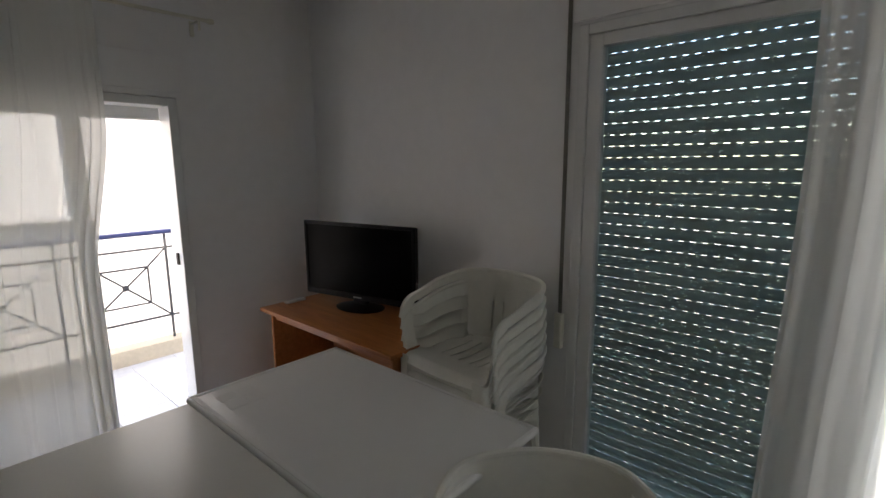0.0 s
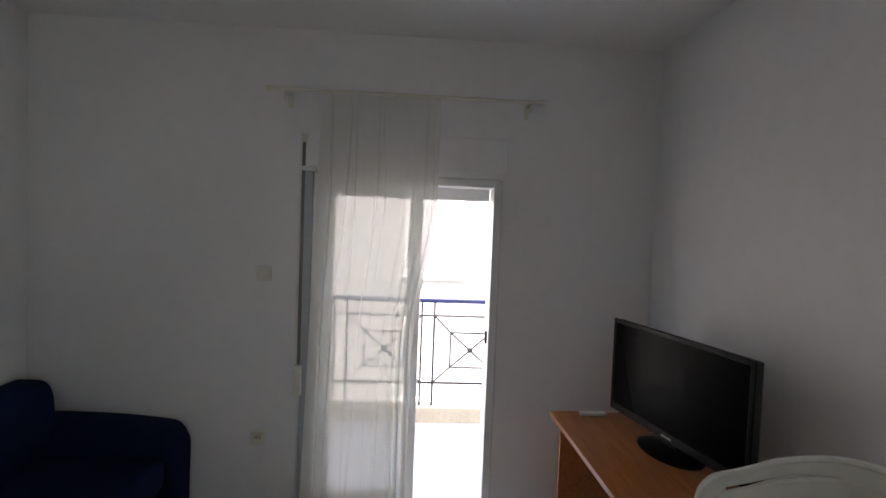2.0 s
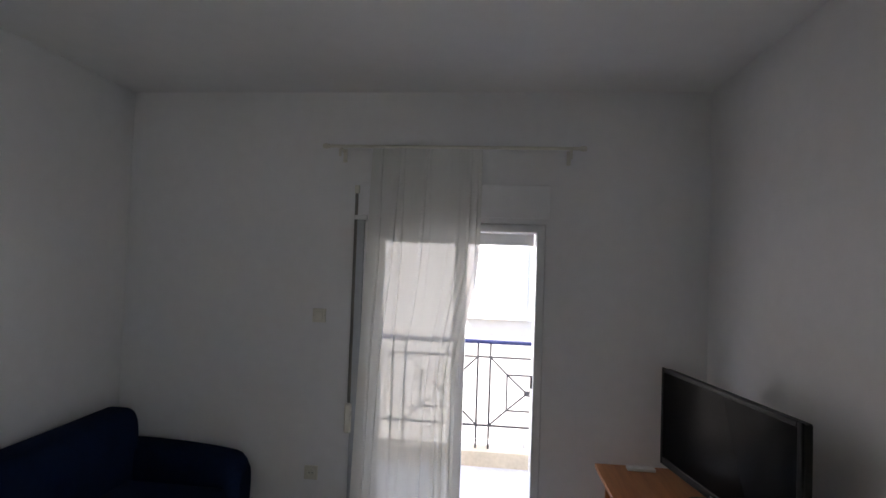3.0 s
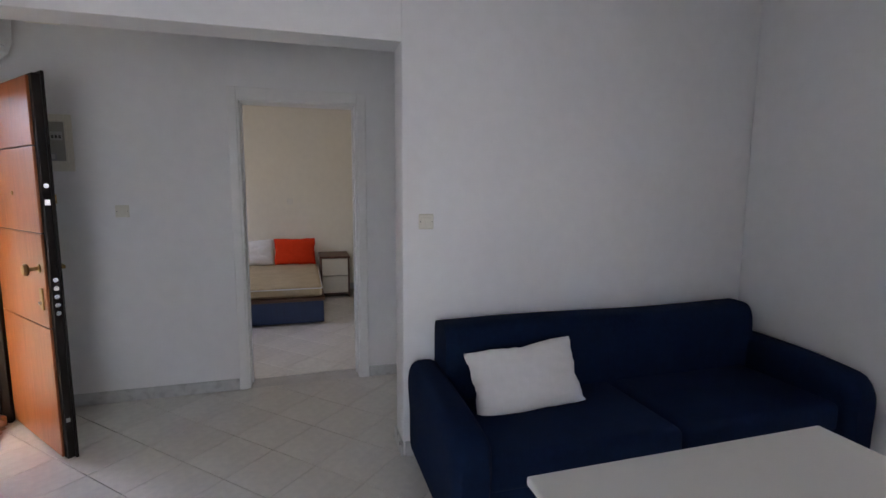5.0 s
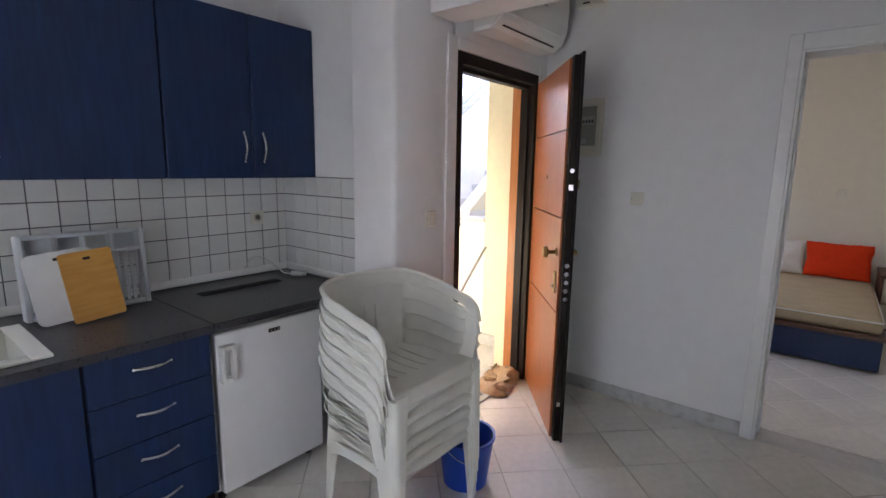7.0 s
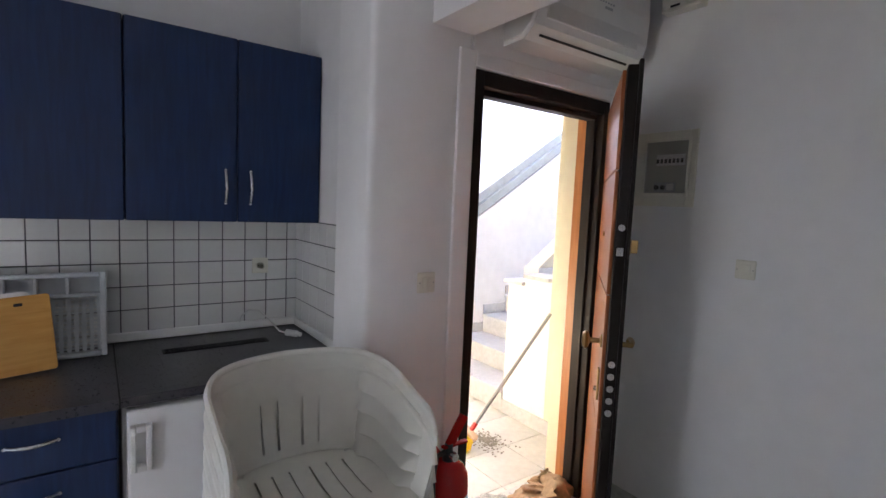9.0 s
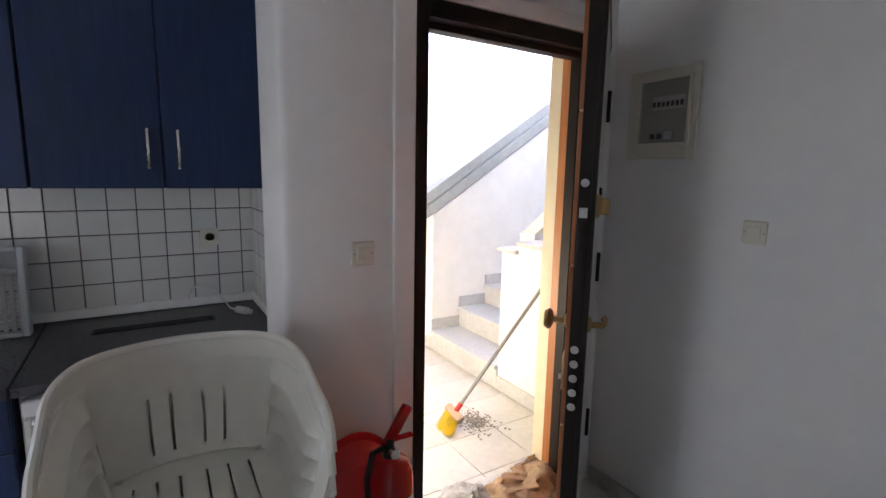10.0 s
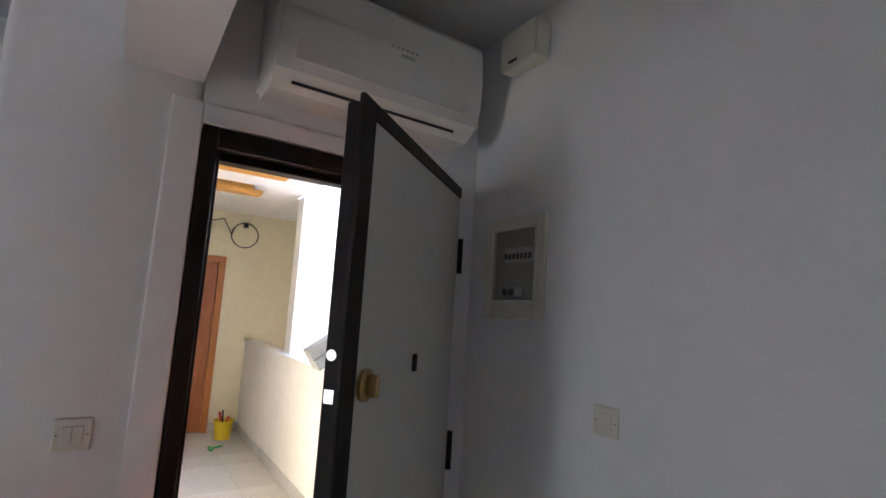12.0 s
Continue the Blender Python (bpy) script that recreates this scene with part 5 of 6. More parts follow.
# ---- bedroom ----
bed = thing("bed", (-3.8, -3.1, 0), "blue bed base with a bare quilted mattress", "bed")
part("base", boxes(((-4.69, -3.75, 0.02), (-2.885, -2.62, 0.262)), bevel=0.006), BLUE, bed)
part("edge_rail", boxes(((-4.69, -3.77, 0.262), (-2.865, -2.605, 0.298)), bevel=0.006), WALNUT, bed, "dark wooden edge rail")
part("mattress", boxes(((-4.66, -3.74, 0.298), (-2.91, -2.63, 0.42)), bevel=0.04, seg=4), QUILT, bed, "bare beige quilted mattress", smooth=True)
part("piping", boxes(((-4.665, -3.745, 0.39), (-2.905, -2.625, 0.40)), bevel=0.004), COTTON, bed)
cushion("pillow", "bright orange pillow propped at the bed head", pose(-4.56, -2.93, 0.605, -12, 0, 90), 0.56, 0.37, 0.12, ORANGECLOTH, 4.0)
cushion("pillow", "white pillow propped at the bed head", pose(-4.57, -3.46, 0.60, -12, 0, 90), 0.50, 0.36, 0.12, COTTON, 6.0)
stand = thing("nightstand", (-4.4, -2.4, 0), "walnut nightstand with two cream drawers", "nightstand")
part("body", boxes(((-4.68, -2.60, 0.0), (-4.155, -2.58, 0.54)), ((-4.68, -2.235, 0.0), (-4.155, -2.215, 0.54)), ((-4.68, -2.58, 0.0), (-4.66, -2.235, 0.54)), ((-4.66, -2.58, 0.04), (-4.17, -2.235, 0.06)), bevel=0.002), WALNUT, stand)
part("top", boxes(((-4.69, -2.61, 0.54), (-4.145, -2.205, 0.57)), bevel=0.003), WALNUT, stand)
for z0, z1 in ((0.065, 0.295), (0.305, 0.535)):
    part("drawer", boxes(((-4.5, -2.577, z0), (-4.158, -2.238, z1)), bevel=0.003), mat("cream_drawer", (0.70, 0.64, 0.52), 0.4, vary=0.03), stand, "cream drawer front")

# ---- kitchen ----
def bow_handle(parent, a, b, out, label="curved steel bow handle"):
    a, b, out = Vector(a), Vector(b), Vector(out)
    pts = [a.lerp(b, i / 12) + out * math.sin(math.pi * i / 12) for i in range(13)]
    bm = tube(pts, 0.0065, 8)
    rod(bm, a - out * 0.2, a + out * 0.25, 0.006, n=8)
    rod(bm, b - out * 0.2, b + out * 0.25, 0.006, n=8)
    return part("handle", bm, STEEL, parent, label, smooth=True)


CY = -5.375                     # front of the wall cabinets
CZ0, CZ1 = 1.44, 2.235


def wall_cabinet(x0, x1, seams, label):
    t = thing("wall_cabinet", ((x0 + x1) / 2, KY, CZ0), label, "cabinet", "wall cabinets")
    part("body", boxes(((x0, KY, CZ0), (x1, CY - 0.02, CZ1)), bevel=0.002), BLUE, t)
    edges = [x0, *seams, x1]
    for i, (a, b) in enumerate(zip(edges, edges[1:])):
        d = part("door", boxes(((a + 0.002, CY - 0.018, CZ0 - 0.002), (b - 0.002, CY, CZ1 - 0.002)), bevel=0.005, seg=3), BLUE, t)
        hx = a + 0.05 if i else b - 0.055
        bow_handle(d, (hx, CY, CZ0 + 0.08), (hx, CY, CZ0 + 0.225), (0, 0.028, 0))
    return t


wall_cabinet(0.148, 0.950, (0.53,), "blue double-door wall cabinet above the tiles")
wall_cabinet(0.953, 1.570, (), "blue single-door wall cabinet above the tiles")

FY = -4.975                     # front of the base units
drawers = thing("base_cabinet", (1.215, KY, 0), "blue base cabinet with four drawers", "cabinet", "base cabinets")
part("body", boxes(((0.995, KY + 0.02, 0.10), (1.438, FY - 0.02, 0.826))), BLUE, drawers)
part("plinth", boxes(((0.995, KY + 0.05, 0.0), (1.438, FY - 0.06, 0.10))), DARKMETAL, drawers)
for z0, z1 in ((0.648, 0.822), (0.466, 0.644), (0.284, 0.462), (0.104, 0.280)):
    d = part("drawer", boxes(((0.999, FY - 0.019, z0), (1.434, FY, z1)), bevel=0.005, seg=3), BLUE, drawers)
    zc = (z0 + z1) / 2 + 0.02
    bow_handle(d, (1.155, FY, zc), (1.285, FY, zc), (0, 0.028, 0))
sink_unit = thing("base_cabinet", (1.83, KY, 0), "blue base cabinet under the sink", "cabinet", "base cabinets")
part("body", boxes(((1.442, KY + 0.02, 0.10), (1.46, FY - 0.02, 0.826)), ((2.222, KY + 0.02, 0.10), (2.24, FY - 0.02, 0.826)), ((1.46, KY + 0.02, 0.10), (2.222, FY - 0.02, 0.12)), ((1.46, KY + 0.02, 0.12), (2.222, KY + 0.03, 0.826))), BLUE, sink_unit)
part("plinth", boxes(((1.442, KY + 0.05, 0.0), (2.24, FY - 0.06, 0.10))), DARKMETAL, sink_unit)
for x0, x1, hx in ((1.444, 1.840, 1.79), (1.844, 2.238, 1.89)):
    d = part("door", boxes(((x0, FY - 0.019, 0.104), (x1, FY, 0.822)), bevel=0.005, seg=3), BLUE, sink_unit)
    bow_handle(d, (hx, FY, 0.62), (hx, FY, 0.765), (0, 0.028, 0))
end_unit = thing("base_cabinet", (2.5, KY, 0), "blue base cabinet at the worktop's end", "cabinet", "base cabinets")
part("body", boxes(((2.244, KY + 0.02, 0.10), (2.76, FY - 0.02, 0.826))), BLUE, end_unit)
part("plinth", boxes(((2.244, KY + 0.05, 0.0), (2.76, FY - 0.06, 0.10))), DARKMETAL, end_unit)
d = part("door", boxes(((2.246, FY - 0.019, 0.104), (2.758, FY, 0.822)), bevel=0.005, seg=3), BLUE, end_unit)
bow_handle(d, (2.30, FY, 0.62), (2.30, FY, 0.765), (0, 0.028, 0))

worktop = thing("worktop", (1.9, KY, 0.83), "dark grey speckled laminate worktop", "worktop", "worktops")
slab = boxes(((0.995, -5.035, 0.828), (2.78, -4.945, 0.862)))
for lo, hi in (((0.995, -5.455, 0.828), (1.535, -5.035, 0.862)), ((2.015, -5.455, 0.828), (2.78, -5.035, 0.862)), ((0.995, KY + 0.002, 0.828), (2.78, -5.455, 0.862))):
    box(slab, lo, hi)
part("slab", slab, WORKTOP, worktop)
part("edge_strip", boxes(((0.9885, KY + 0.01, 0.83), (0.9945, -4.947, 0.8635)), bevel=0.001), BLACKMAT, worktop, "black joint strip")
top2 = thing("worktop", (0.56, KY, 0.83), "dark grey laminate worktop over the fridge", "worktop", "worktops")
part("slab", boxes(((0.150, KY + 0.002, 0.826), (0.988, -4.955, 0.860)), bevel=0.004), WORKTOP, top2)
bm = boxes(((0.37, -5.48, 0.860), (0.82, -5.415, 0.8625)), bevel=0.001)
vent = part("vent_grille", bm, BLACKMAT, top2, "black ventilation grille")
part("louvre", boxes(*[((0.38, -5.476 + 0.009 * i, 0.8625), (0.81, -5.471 + 0.009 * i, 0.8645)) for i in range(7)]), BLACKMAT, vent)
tagged(part("trim_worktop", boxes(((0.150, KY + 0.002, 0.8625), (2.78, KY + 0.022, 0.905)), ((0.147, KY + 0.022, 0.8625), (0.167, -4.96, 0.905)), bevel=0.006), LACQUER), "white sealing strip behind the worktop", "trim", kind="structure")

sink = thing("sink", (1.78, -5.24, 0.86), "cream composite sink set in the worktop", "sink")
part("rim", boxes(((1.50, -5.48, 0.8625), (1.56, -5.01, 0.876)), ((1.99, -5.48, 0.8625), (2.04, -5.01, 0.876)), ((1.56, -5.48, 0.8625), (1.99, -5.43, 0.876)), ((1.56, -5.06, 0.8625), (1.99, -5.01, 0.876)), bevel=0.005, seg=3), SINKMAT, sink, smooth=True)
part("bowl", boxes(((1.545, -5.445, 0.70), (1.99, -5.045, 0.71)), ((1.545, -5.445, 0.71), (1.555, -5.045, 0.866)), ((1.98, -5.445, 0.71), (1.99, -5.045, 0.866)), ((1.555, -5.445, 0.71), (1.98, -5.435, 0.866)), ((1.555, -5.055, 0.71), (1.98, -5.045, 0.866))), SINKMAT, sink)
part("drain", lathe([(0.0, 0.71), (0.032, 0.71), (0.034, 0.714), (0.0, 0.713)], 20, Matrix.Translation((1.77, -5.24, 0))), CHROME, sink, smooth=True)

fridge = thing("refrigerator", (0.715, -5.27, 0), "small white undercounter refrigerator", "refrigerator")
part("cabinet", boxes(((0.44, -5.56, 0.05), (0.985, -5.035, 0.818)), bevel=0.006), ENAMEL, fridge)
fd = part("door", boxes(((0.438, -5.030, 0.06), (0.972, -4.985, 0.80)), bevel=0.010, seg=3), ENAMEL, fridge, smooth=True)
part("gasket", boxes(((0.45, -5.036, 0.07), (0.965, -5.029, 0.79))), GREYPLASTIC, fd)
part("handle", boxes(((0.898, -4.986, 0.585), (0.916, -4.955, 0.750)), ((0.946, -4.986, 0.585), (0.964, -4.955, 0.750)), ((0.916, -4.986, 0.728), (0.946, -4.955, 0.750)), ((0.916, -4.986, 0.585), (0.946, -4.955, 0.607)), bevel=0.004), WHITEPLASTIC, fd)
part("badge", boxes(((0.668, -4.986, 0.748), (0.727, -4.982, 0.766)), bevel=0.002), BLACKGLOSS, fd)
for i in range(3):
    part("badge_bar", boxes(((0.672 + 0.018 * i, -4.983, 0.752), (0.684 + 0.018 * i, -4.9812, 0.761))), STEEL, fd)
for x in (0.48, 0.945):
    for y in (-5.50, -5.07):
        part("foot", lathe([(0.0, 0.0), (0.018, 0.0), (0.016, 0.05), (0.0, 0.05)], 14, Matrix.Translation((x, y, 0))), BLACKMAT, fridge)

grille = thing("floor_vent_grille", (0.16, -5.09, 0), "small white slatted grille at the wall's foot", "grille")
part("frame", boxes(((0.147, -5.22, 0.0), (0.165, -5.20, 0.26)), ((0.147, -4.99, 0.0), (0.165, -4.97, 0.26)), ((0.147, -5.20, 0.24), (0.165, -4.99, 0.26)), ((0.147, -5.20, 0.0), (0.165, -4.99, 0.02)), bevel=0.003), WHITEPLASTIC, grille)
for i in range(11):
    part("slat", boxes(((0.148, -5.192 + 0.0185 * i, 0.02), (0.163, -5.182 + 0.0185 * i, 0.24)), bevel=0.002), WHITEPLASTIC, grille)

DRAINER = mat("pale_grey_drainer_plastic", (0.58, 0.61, 0.63), 0.4, vary=0.04, scale=15)
rack = thing("dish_drainer", pose(1.245, -5.515, 0.862, -6, 0, 180), "grey plastic dish drainer tray stood against the tiles", "dish drainer")
RW, RH = 0.46, 0.35
part("frame", boxes(((-RW / 2, -0.02, 0.0), (-RW / 2 + 0.022, 0.05, RH)), ((RW / 2 - 0.022, -0.02, 0.0), (RW / 2, 0.05, RH)), ((-RW / 2 + 0.022, -0.02, RH - 0.018), (RW / 2 - 0.022, 0.05, RH)), ((-RW / 2 + 0.022, -0.02, 0.0), (RW / 2 - 0.022, 0.05, 0.02)), bevel=0.006), DRAINER, rack, world=False)
part("divider", boxes(((-RW / 2 + 0.022, -0.02, RH - 0.10), (RW / 2 - 0.022, 0.05, RH - 0.085)), ((-0.105, -0.02, RH - 0.085), (-0.095, 0.05, RH - 0.018)), ((-0.005, -0.02, RH - 0.085), (0.005, 0.05, RH - 0.018)), ((0.095, -0.02, RH - 0.085), (0.105, 0.05, RH - 0.018)), bevel=0.002), DRAINER, rack, world=False)
part("pocket_back", boxes(((-RW / 2 + 0.02, 0.044, RH - 0.09), (RW / 2 - 0.02, 0.05, RH - 0.015))), DRAINER, rack, world=False)
for i in range(17):
    part("grid_bar", boxes(((-RW / 2 + 0.022 + 0.0255 * i - 0.004, 0.02, 0.02), (-RW / 2 + 0.022 + 0.0255 * i + 0.010, 0.026, RH - 0.10))), DRAINER, rack, world=False)
for j in range(12):
    part("grid_bar", boxes(((-RW / 2 + 0.022, 0.021, 0.03 + 0.0185 * j), (RW / 2 - 0.022, 0.0255, 0.038 + 0.0185 * j))), DRAINER, rack, world=False)


def board(name, label, m, w, h, material, r, hole):
    """A chopping board standing on its edge, in its own x, z plane."""
    pts = []
    for cx, cz, a0 in ((w / 2 - r, h - r, 0), (-w / 2 + r, h - r, 90), (-w / 2 + r, r, 180), (w / 2 - r, r, 270)):
        pts += [(cx + r * math.cos(radians(a0 + 15 * i)), cz + r * math.sin(radians(a0 + 15 * i))) for i in range(7)]
    bm = prism(pts, -0.006, 0.006, 0.002)
    bm.transform(pose(0, 0, 0, 90, 0, 0))
    t = thing(name, m, label, "chopping board", "chopping boards")
    part("board", bm, material, t, world=False)
    # black inset stands in for the shade of the slot; the board is uncut
    part("hole_shade", boxes(((-hole, -0.0072, h - 0.038), (hole, 0.0072, h - 0.024)), bevel=0.004), BLACKMAT, t, "black inset for the shaded hanging slot", world=False)


board("chopping_board", "white plastic chopping board leaning on the drainer", pose(1.342, -5.385, 0.874, -11, 0, 180) @ pose(0, 0, 0, 0, -5, 0), 0.235, 0.285, mat("white_board", (0.76, 0.76, 0.75), 0.45, vary=0.03), 0.03, 0.022)
board("chopping_board", "yellow wooden chopping board leaning on the drainer", pose(1.262, -5.345, 0.871, -11, 0, 180) @ pose(0, 0, 0, 0, -5, 0), 0.185, 0.285, BEECH, 0.012, 0.014)

lead = thing("power_lead", (0.30, -5.55, 0.865), "white cable with plug lying on the worktop", "cable")
part("cord", tube([(0.45, -5.66, 0.908), (0.445, -5.645, 0.945), (0.415, -5.625, 0.978), (0.37, -5.60, 0.975), (0.325, -5.56, 0.925), (0.295, -5.51, 0.880), (0.27, -5.47, 0.876)], 0.004), WHITEPLASTIC, lead, smooth=True)
part("plug", rods(((0.27, -5.47, 0.879), (0.235, -5.42, 0.879), 0.017), ((0.235, -5.42, 0.879), (0.222, -5.40, 0.879), 0.011)), WHITEPLASTIC, lead, smooth=True)

# ---- things beside the entrance ----
ext = thing("fire_extinguisher", (-0.03, -4.47, 0), "red fire extinguisher with black valve and label", "fire extinguisher")
E0 = Matrix.Translation((-0.03, -4.47, 0))
part("cylinder", lathe([(0.0, 0.01), (0.074, 0.01), (0.080, 0.02), (0.080, 0.50), (0.076, 0.54), (0.060, 0.572), (0.034, 0.588), (0.020, 0.592), (0.0, 0.592)], 32, E0), RED, ext, smooth=True)
part("foot_ring", lathe([(0.070, 0.0), (0.082, 0.0), (0.082, 0.03), (0.070, 0.03)], 28, E0), BLACKMAT, ext, smooth=True)
part("valve", lathe([(0.0, 0.59), (0.024, 0.59), (0.024, 0.615), (0.016, 0.62), (0.016, 0.655), (0.0, 0.655)], 18, E0), BLACKMAT, ext, smooth=True)
part("gauge", rods(((-0.03, -4.445, 0.617), (-0.03, -4.425, 0.617), 0.016)), STEEL, ext, smooth=True)
bm = boxes(((-0.016, -0.012, 0.0), (0.016, 0.012, 0.125)), bevel=0.004)
bm.transform(Matrix.Translation((-0.03, -4.47, 0.645)) @ pose(0, 0, 0, 0, -32, 0))
part("squeeze_lever", bm, RED, ext)
bm = boxes(((-0.085, -0.011, 0.0), (0.03, 0.011, 0.010)), bevel=0.003)
bm.transform(Matrix.Translation((-0.03, -4.47, 0.640)))
part("carry_handle", bm, RED, ext)
part("hose", tube([(-0.01, -4.47, 0.625), (0.04, -4.45, 0.63), (0.068, -4.43, 0.56), (0.066, -4.42, 0.42), (0.06, -4.415, 0.30), (0.055, -4.41, 0.20)], 0.010), BLACKMAT, ext, smooth=True)


def label_patch(u, v):
    a = radians(20 + 110 * u)
    return (-0.03 + 0.0812 * math.cos(a), -4.47 + 0.0812 * math.sin(a), 0.20 + 0.27 * v)


lab = part("label", sheet(label_patch, 14, 4, 0.0006), PAPER, ext, "printed paper label")


def label_bar(z, h, a0, a1):
    return lambda u, v: (-0.03 + 0.0822 * math.cos(radians(a0 + (a1 - a0) * u)), -4.47 + 0.0822 * math.sin(radians(a0 + (a1 - a0) * u)), z + h * v)


for z, h, a0, a1, m in ((0.405, 0.055, 22, 128, BLUEPLASTIC), (0.385, 0.010, 30, 118, WHITEPLASTIC), (0.35, 0.025, 30, 62, YELLOWPLASTIC), (0.35, 0.025, 68, 118, WHITEPLASTIC), (0.325, 0.010, 30, 110, BLACKMAT), (0.305, 0.010, 30, 95, BLACKMAT), (0.225, 0.06, 40, 80, WHITEPLASTIC)):
    part("print_bar", sheet(label_bar(z, h, a0, a1), 10, 1, 0.0004), m, lab)


def bucket(name, label, x, y, z, r0, r1, h, material, handle_material):
    t = thing(name, (x, y, z), label, "bucket", "buckets")
    m = Matrix.Translation((x, y, z))
    part("pail", lathe([(0.0, 0.0), (r0, 0.0), (r1, h), (r1 + 0.008, h), (r1 + 0.008, h + 0.012), (r1 - 0.004, h + 0.010), (r0 - 0.004, 0.006), (0.0, 0.006)], 36, m), material, t, smooth=True)
    pts = [(x + (r1 + 0.01) * math.cos(radians(a)) * 1.0, y + (r1 + 0.01) * math.cos(radians(a)) * 0.0 + 0.11 * math.sin(radians(a)), z + h - 0.012 - 0.085 * math.sin(radians(a))) for a in range(0, 181, 12)]
    ob = part("bail", tube(pts, 0.0032, 6), handle_material, t, smooth=True)
    part("grip", rods((pts[6], pts[9], 0.009)), WHITEPLASTIC, ob)
    return t


bucket("bucket", "blue plastic bucket with a wire handle behind chairs", 0.125, -4.29, 0, 0.105, 0.135, 0.235, BLUEPLASTIC, STEEL)
tub = thing("basin", pose(0.05, EY + 0.012, 0.0, -4, 0, 0), "red oval plastic basin stood on end against the wall", "basin")
upright = Matrix.Translation((0, 0.0, 0.318)) @ pose(0, 0, 0, -90, 0, 0) @ Matrix.Diagonal((0.63, 1.0, 1, 1))
part("bowl", lathe([(0.0, 0.118), (0.225, 0.116), (0.258, 0.098), (0.292, 0.012), (0.288, 0.010), (0.252, 0.094), (0.222, 0.111), (0.0, 0.113)], 44, upright), REDPLASTIC, tub, world=False, smooth=True)
part("rim", lathe([(0.290, 0.010), (0.316, 0.010), (0.318, 0.004), (0.314, 0.002), (0.289, 0.004)], 44, upright), REDPLASTIC, tub, world=False, smooth=True)


# ---- tiles ----
def clip(poly, axis, limit, keep_below):
    out = []
    for a, b in zip(poly, poly[1:] + poly[:1]):
        ia, ib = (a[axis] <= limit) == keep_below, (b[axis] <= limit) == keep_below
        if ia:
            out.append(a)
        if ia != ib:
            k = (limit - a[axis]) / (b[axis] - a[axis])
            out.append((a[0] + k * (b[0] - a[0]), a[1] + k * (b[1] - a[1])))
    return out


def tile_mesh(name, poly, z0, z1, material, m=None, chamfer=0.0015):
    """A tile over a convex outline, its upper edge broken."""
    cx, cy = sum(p[0] for p in poly) / len(poly), sum(p[1] for p in poly) / len(poly)
    n = len(poly)
    verts = [(x, y, z0) for x, y in poly] + [(x, y, z1 - chamfer) for x, y in poly]
    for x, y in poly:
        d = max(math.hypot(cx - x, cy - y), 1e-4)
        verts.append((x + (cx - x) / d * chamfer * 1.4, y + (cy - y) / d * chamfer * 1.4, z1))
    faces = [tuple(range(2 * n, 3 * n))]
    for k in (0, n):
        faces += [(k + i, k + (i + 1) % n, k + n + (i + 1) % n, k + n + i) for i in range(n)]
    me = bpy.data.meshes.new(name)
    me.from_pydata(verts, [], faces)
    if m is not None:
        me.transform(m)
    me.materials.append(material)
    return me


def lay_floor(parent, x0, y0, x1, y1, size, turn, origin, z, material, joint=0.004, step=None):
    """Tiles over a rectangle, on a turned grid, whole ones sharing one mesh."""
    c, s = math.cos(radians(turn)), math.sin(radians(turn))
    h = (size - joint) / 2
    whole = tile_mesh("tile", [(c * a - s * b, s * a + c * b) for a, b in ((-h, -h), (h, -h), (h, h), (-h, h))], z - 0.006, z, material)
    span = int(math.hypot(x1 - x0, y1 - y0) / size) + 2
    for i in range(-span, span):
        for j in range(-span, span):
            a, b = (i + 0.5) * size, (j + 0.5) * size
            px, py = origin[0] + c * a - s * b, origin[1] + s * a + c * b
            if not (x0 - size < px < x1 + size and y0 - size < py < y1 + size):
                continue
            poly = [(px + c * u - s * v, py + s * u + c * v) for u, v in ((-h, -h), (h, -h), (h, h), (-h, h))]
            cut = poly
            for axis, limit, below in ((0, x0, False), (0, x1, True), (1, y0, False), (1, y1, True)):
                cut = clip(cut, axis, limit, below) if cut else cut
            if step and cut and px < step[0] and py < step[1] + size:
                cut = clip(cut, 1, step[1], False)
            if len(cut) < 3:
                continue
            area = abs(sum(p[0] * q[1] - q[0] * p[1] for p, q in zip(cut, cut[1:] + cut[:1]))) / 2
            if area < 2e-4:
                continue
            if len(cut) == 4 and area > 0.999 * (2 * h) ** 2:
                shared("tile", whole, parent, Matrix.Translation((px, py, 0)))
            else:
                shared("tile", tile_mesh("tile", cut, z - 0.006, z, material), parent)


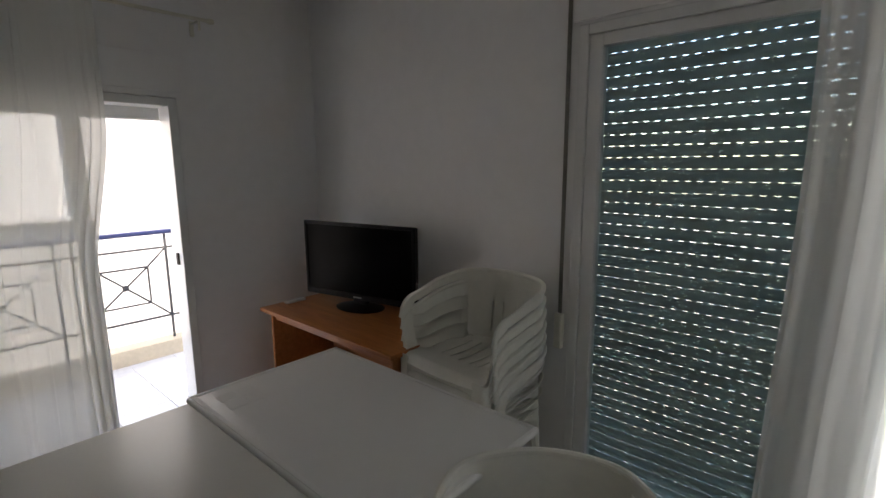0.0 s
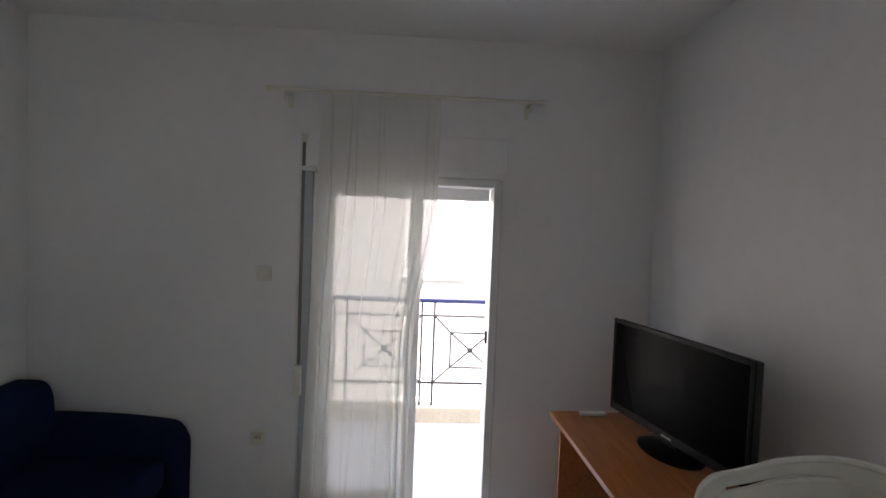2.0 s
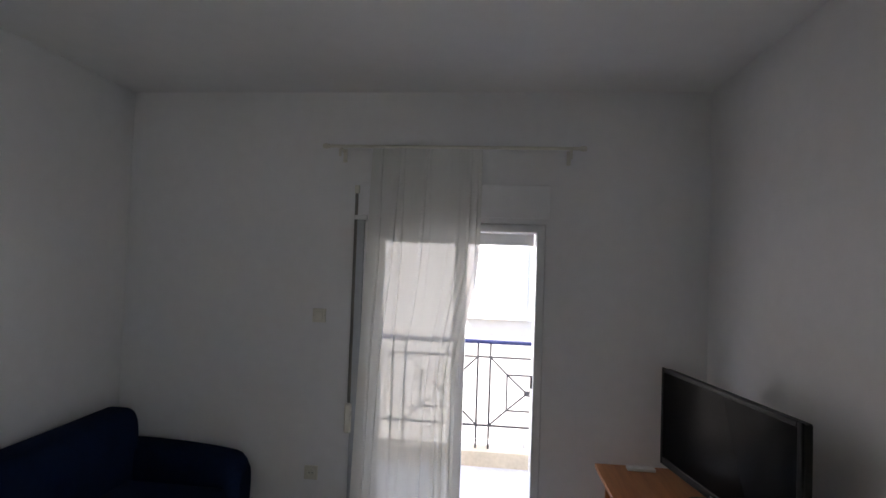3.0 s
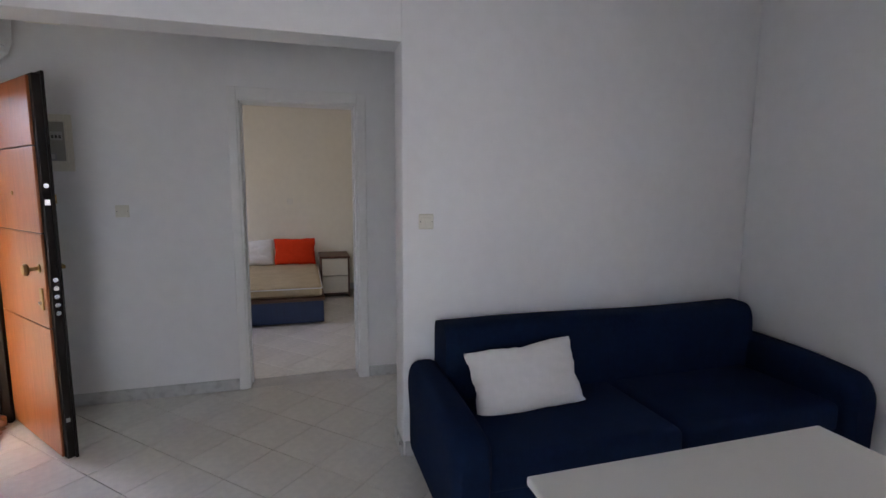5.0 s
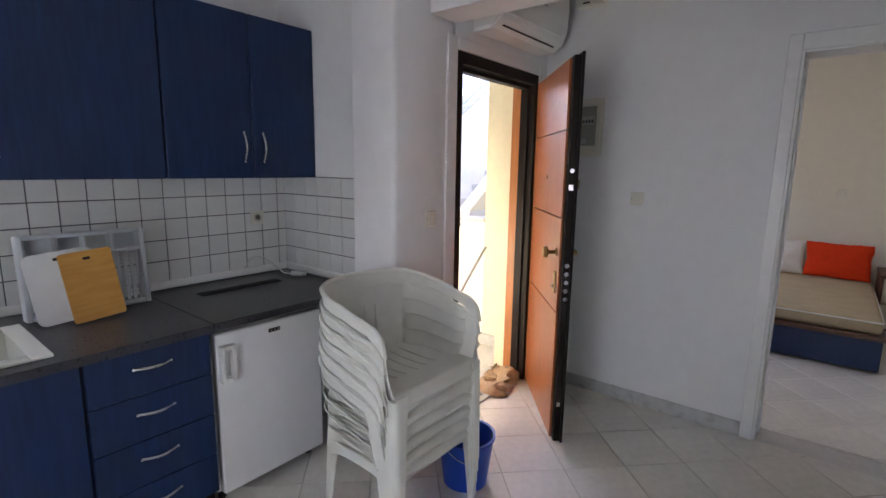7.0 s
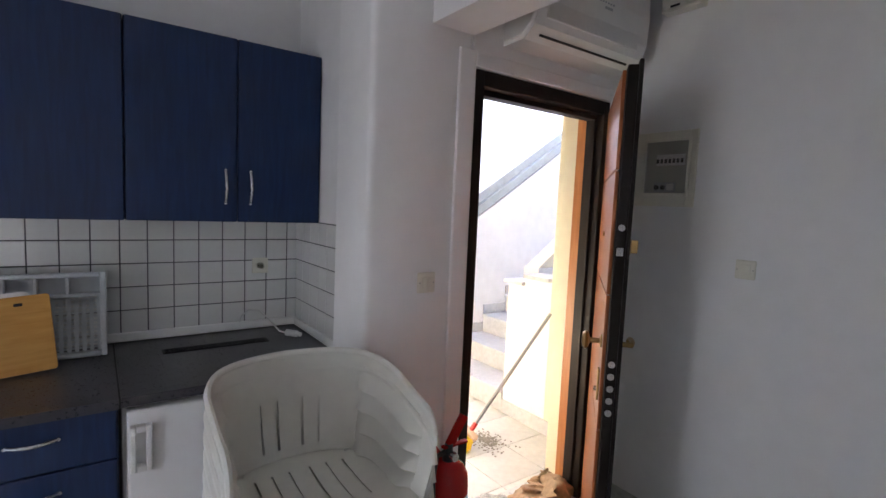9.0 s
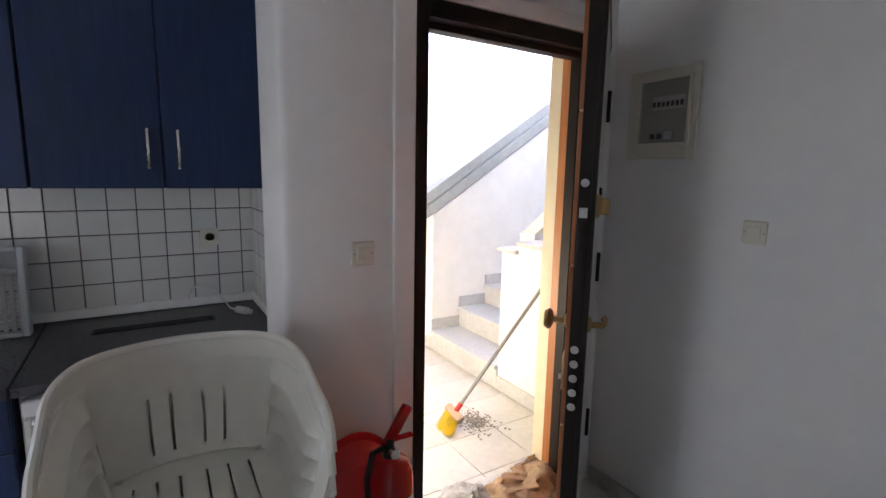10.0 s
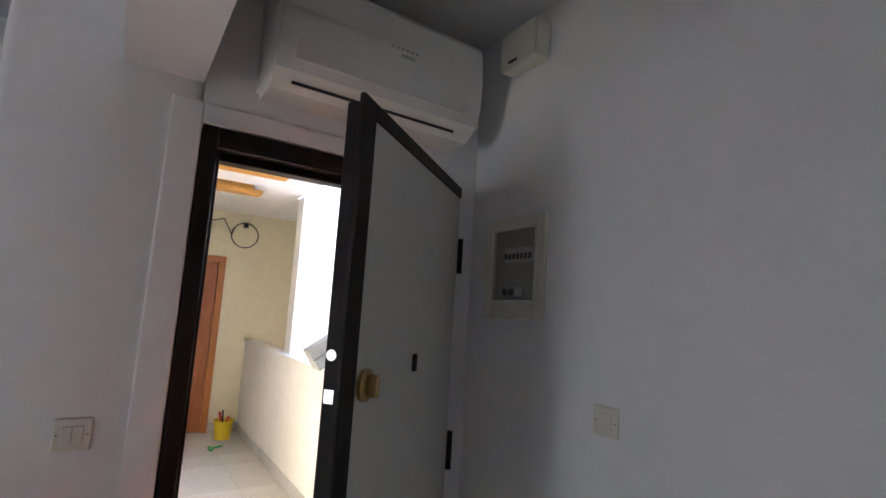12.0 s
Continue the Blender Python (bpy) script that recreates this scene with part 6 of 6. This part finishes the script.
lay_floor(floor, HX, KY, EX, 0.0, 0.325, 45, (-0.033, -3.718), 0.0, TILE, step=(0.15, EY - 0.02))
lay_floor(bedroom_floor, BX, -4.95, HX - 0.2, -2.08, 0.325, 45, (-2.5, -3.0), 0.0, TILE)
STONETILE = mat("cream_landing_tile", (0.63, 0.61, 0.575), 0.35, vary=0.10, scale=9, bump=0.05, per_object=0.05)
lay_floor(bpy.data.objects["floor_landing"], PX, LY, -0.1, EY - 0.24, 0.34, 0, (-1.12, -5.62), 0.0, STONETILE)
lay_floor(bpy.data.objects["floor_balcony"], 0.9, 0.2, EX + 0.6, 1.44, 0.33, 0, (2.2, 0.55), -0.044, STONETILE)


def lay_wall(parent, length, z0, z1, size, place, material):
    """Square wall tiles in straight courses, cut at the ends."""
    j = 0.0025
    cols, rows = math.ceil(length / size), math.ceil((z1 - z0) / size)
    full = None
    for r in range(rows):
        for q in range(cols):
            top = z1 - r * size
            a0, a1, b0, b1 = q * size, min((q + 1) * size, length), max(top - size, z0), top
            if a1 - a0 < 0.012 or b1 - b0 < 0.012:
                continue
            if a1 - a0 > size - 1e-6 and b1 - b0 > size - 1e-6:
                if full is None:
                    full = tile_mesh("wall_tile", [(j, j), (size - j, j), (size - j, size - j), (j, size - j)], 0, 0.009, material, pose(0, 0, 0, 90, 0, 0))
                me, at = full, (a0, 0, b0)
            else:
                me, at = tile_mesh("wall_tile", [(j, j), (a1 - a0 - j, j), (a1 - a0 - j, b1 - b0 - j), (j, b1 - b0 - j)], 0, 0.009, material, pose(0, 0, 0, 90, 0, 0)), (a0, 0, b0)
            shared("wall_tile", me, parent, place @ Matrix.Translation(at))


backing = structure("backsplash", boxes(((0.145, KY, 0.90), (1.61, KY + 0.004, 1.442)), ((1.61, KY, 0.90), (2.78, KY + 0.004, 1.07)), ((0.145, KY + 0.004, 0.90), (0.149, -4.955, 1.442))), DARKGROUT, "white square kitchen wall tiles with dark joints", "backsplash")
lay_wall(backing, 1.46, 0.90, 1.44, 0.108, pose(1.609, KY + 0.0005, 0, 0, 0, 180), WALLTILE)
lay_wall(backing, 1.165, 0.90, 1.07, 0.108, pose(2.778, KY + 0.0005, 0, 0, 0, 180), WALLTILE)
lay_wall(backing, 0.735, 0.90, 1.44, 0.108, pose(0.1455, KY + 0.010, 0, 0, 0, 90), WALLTILE)
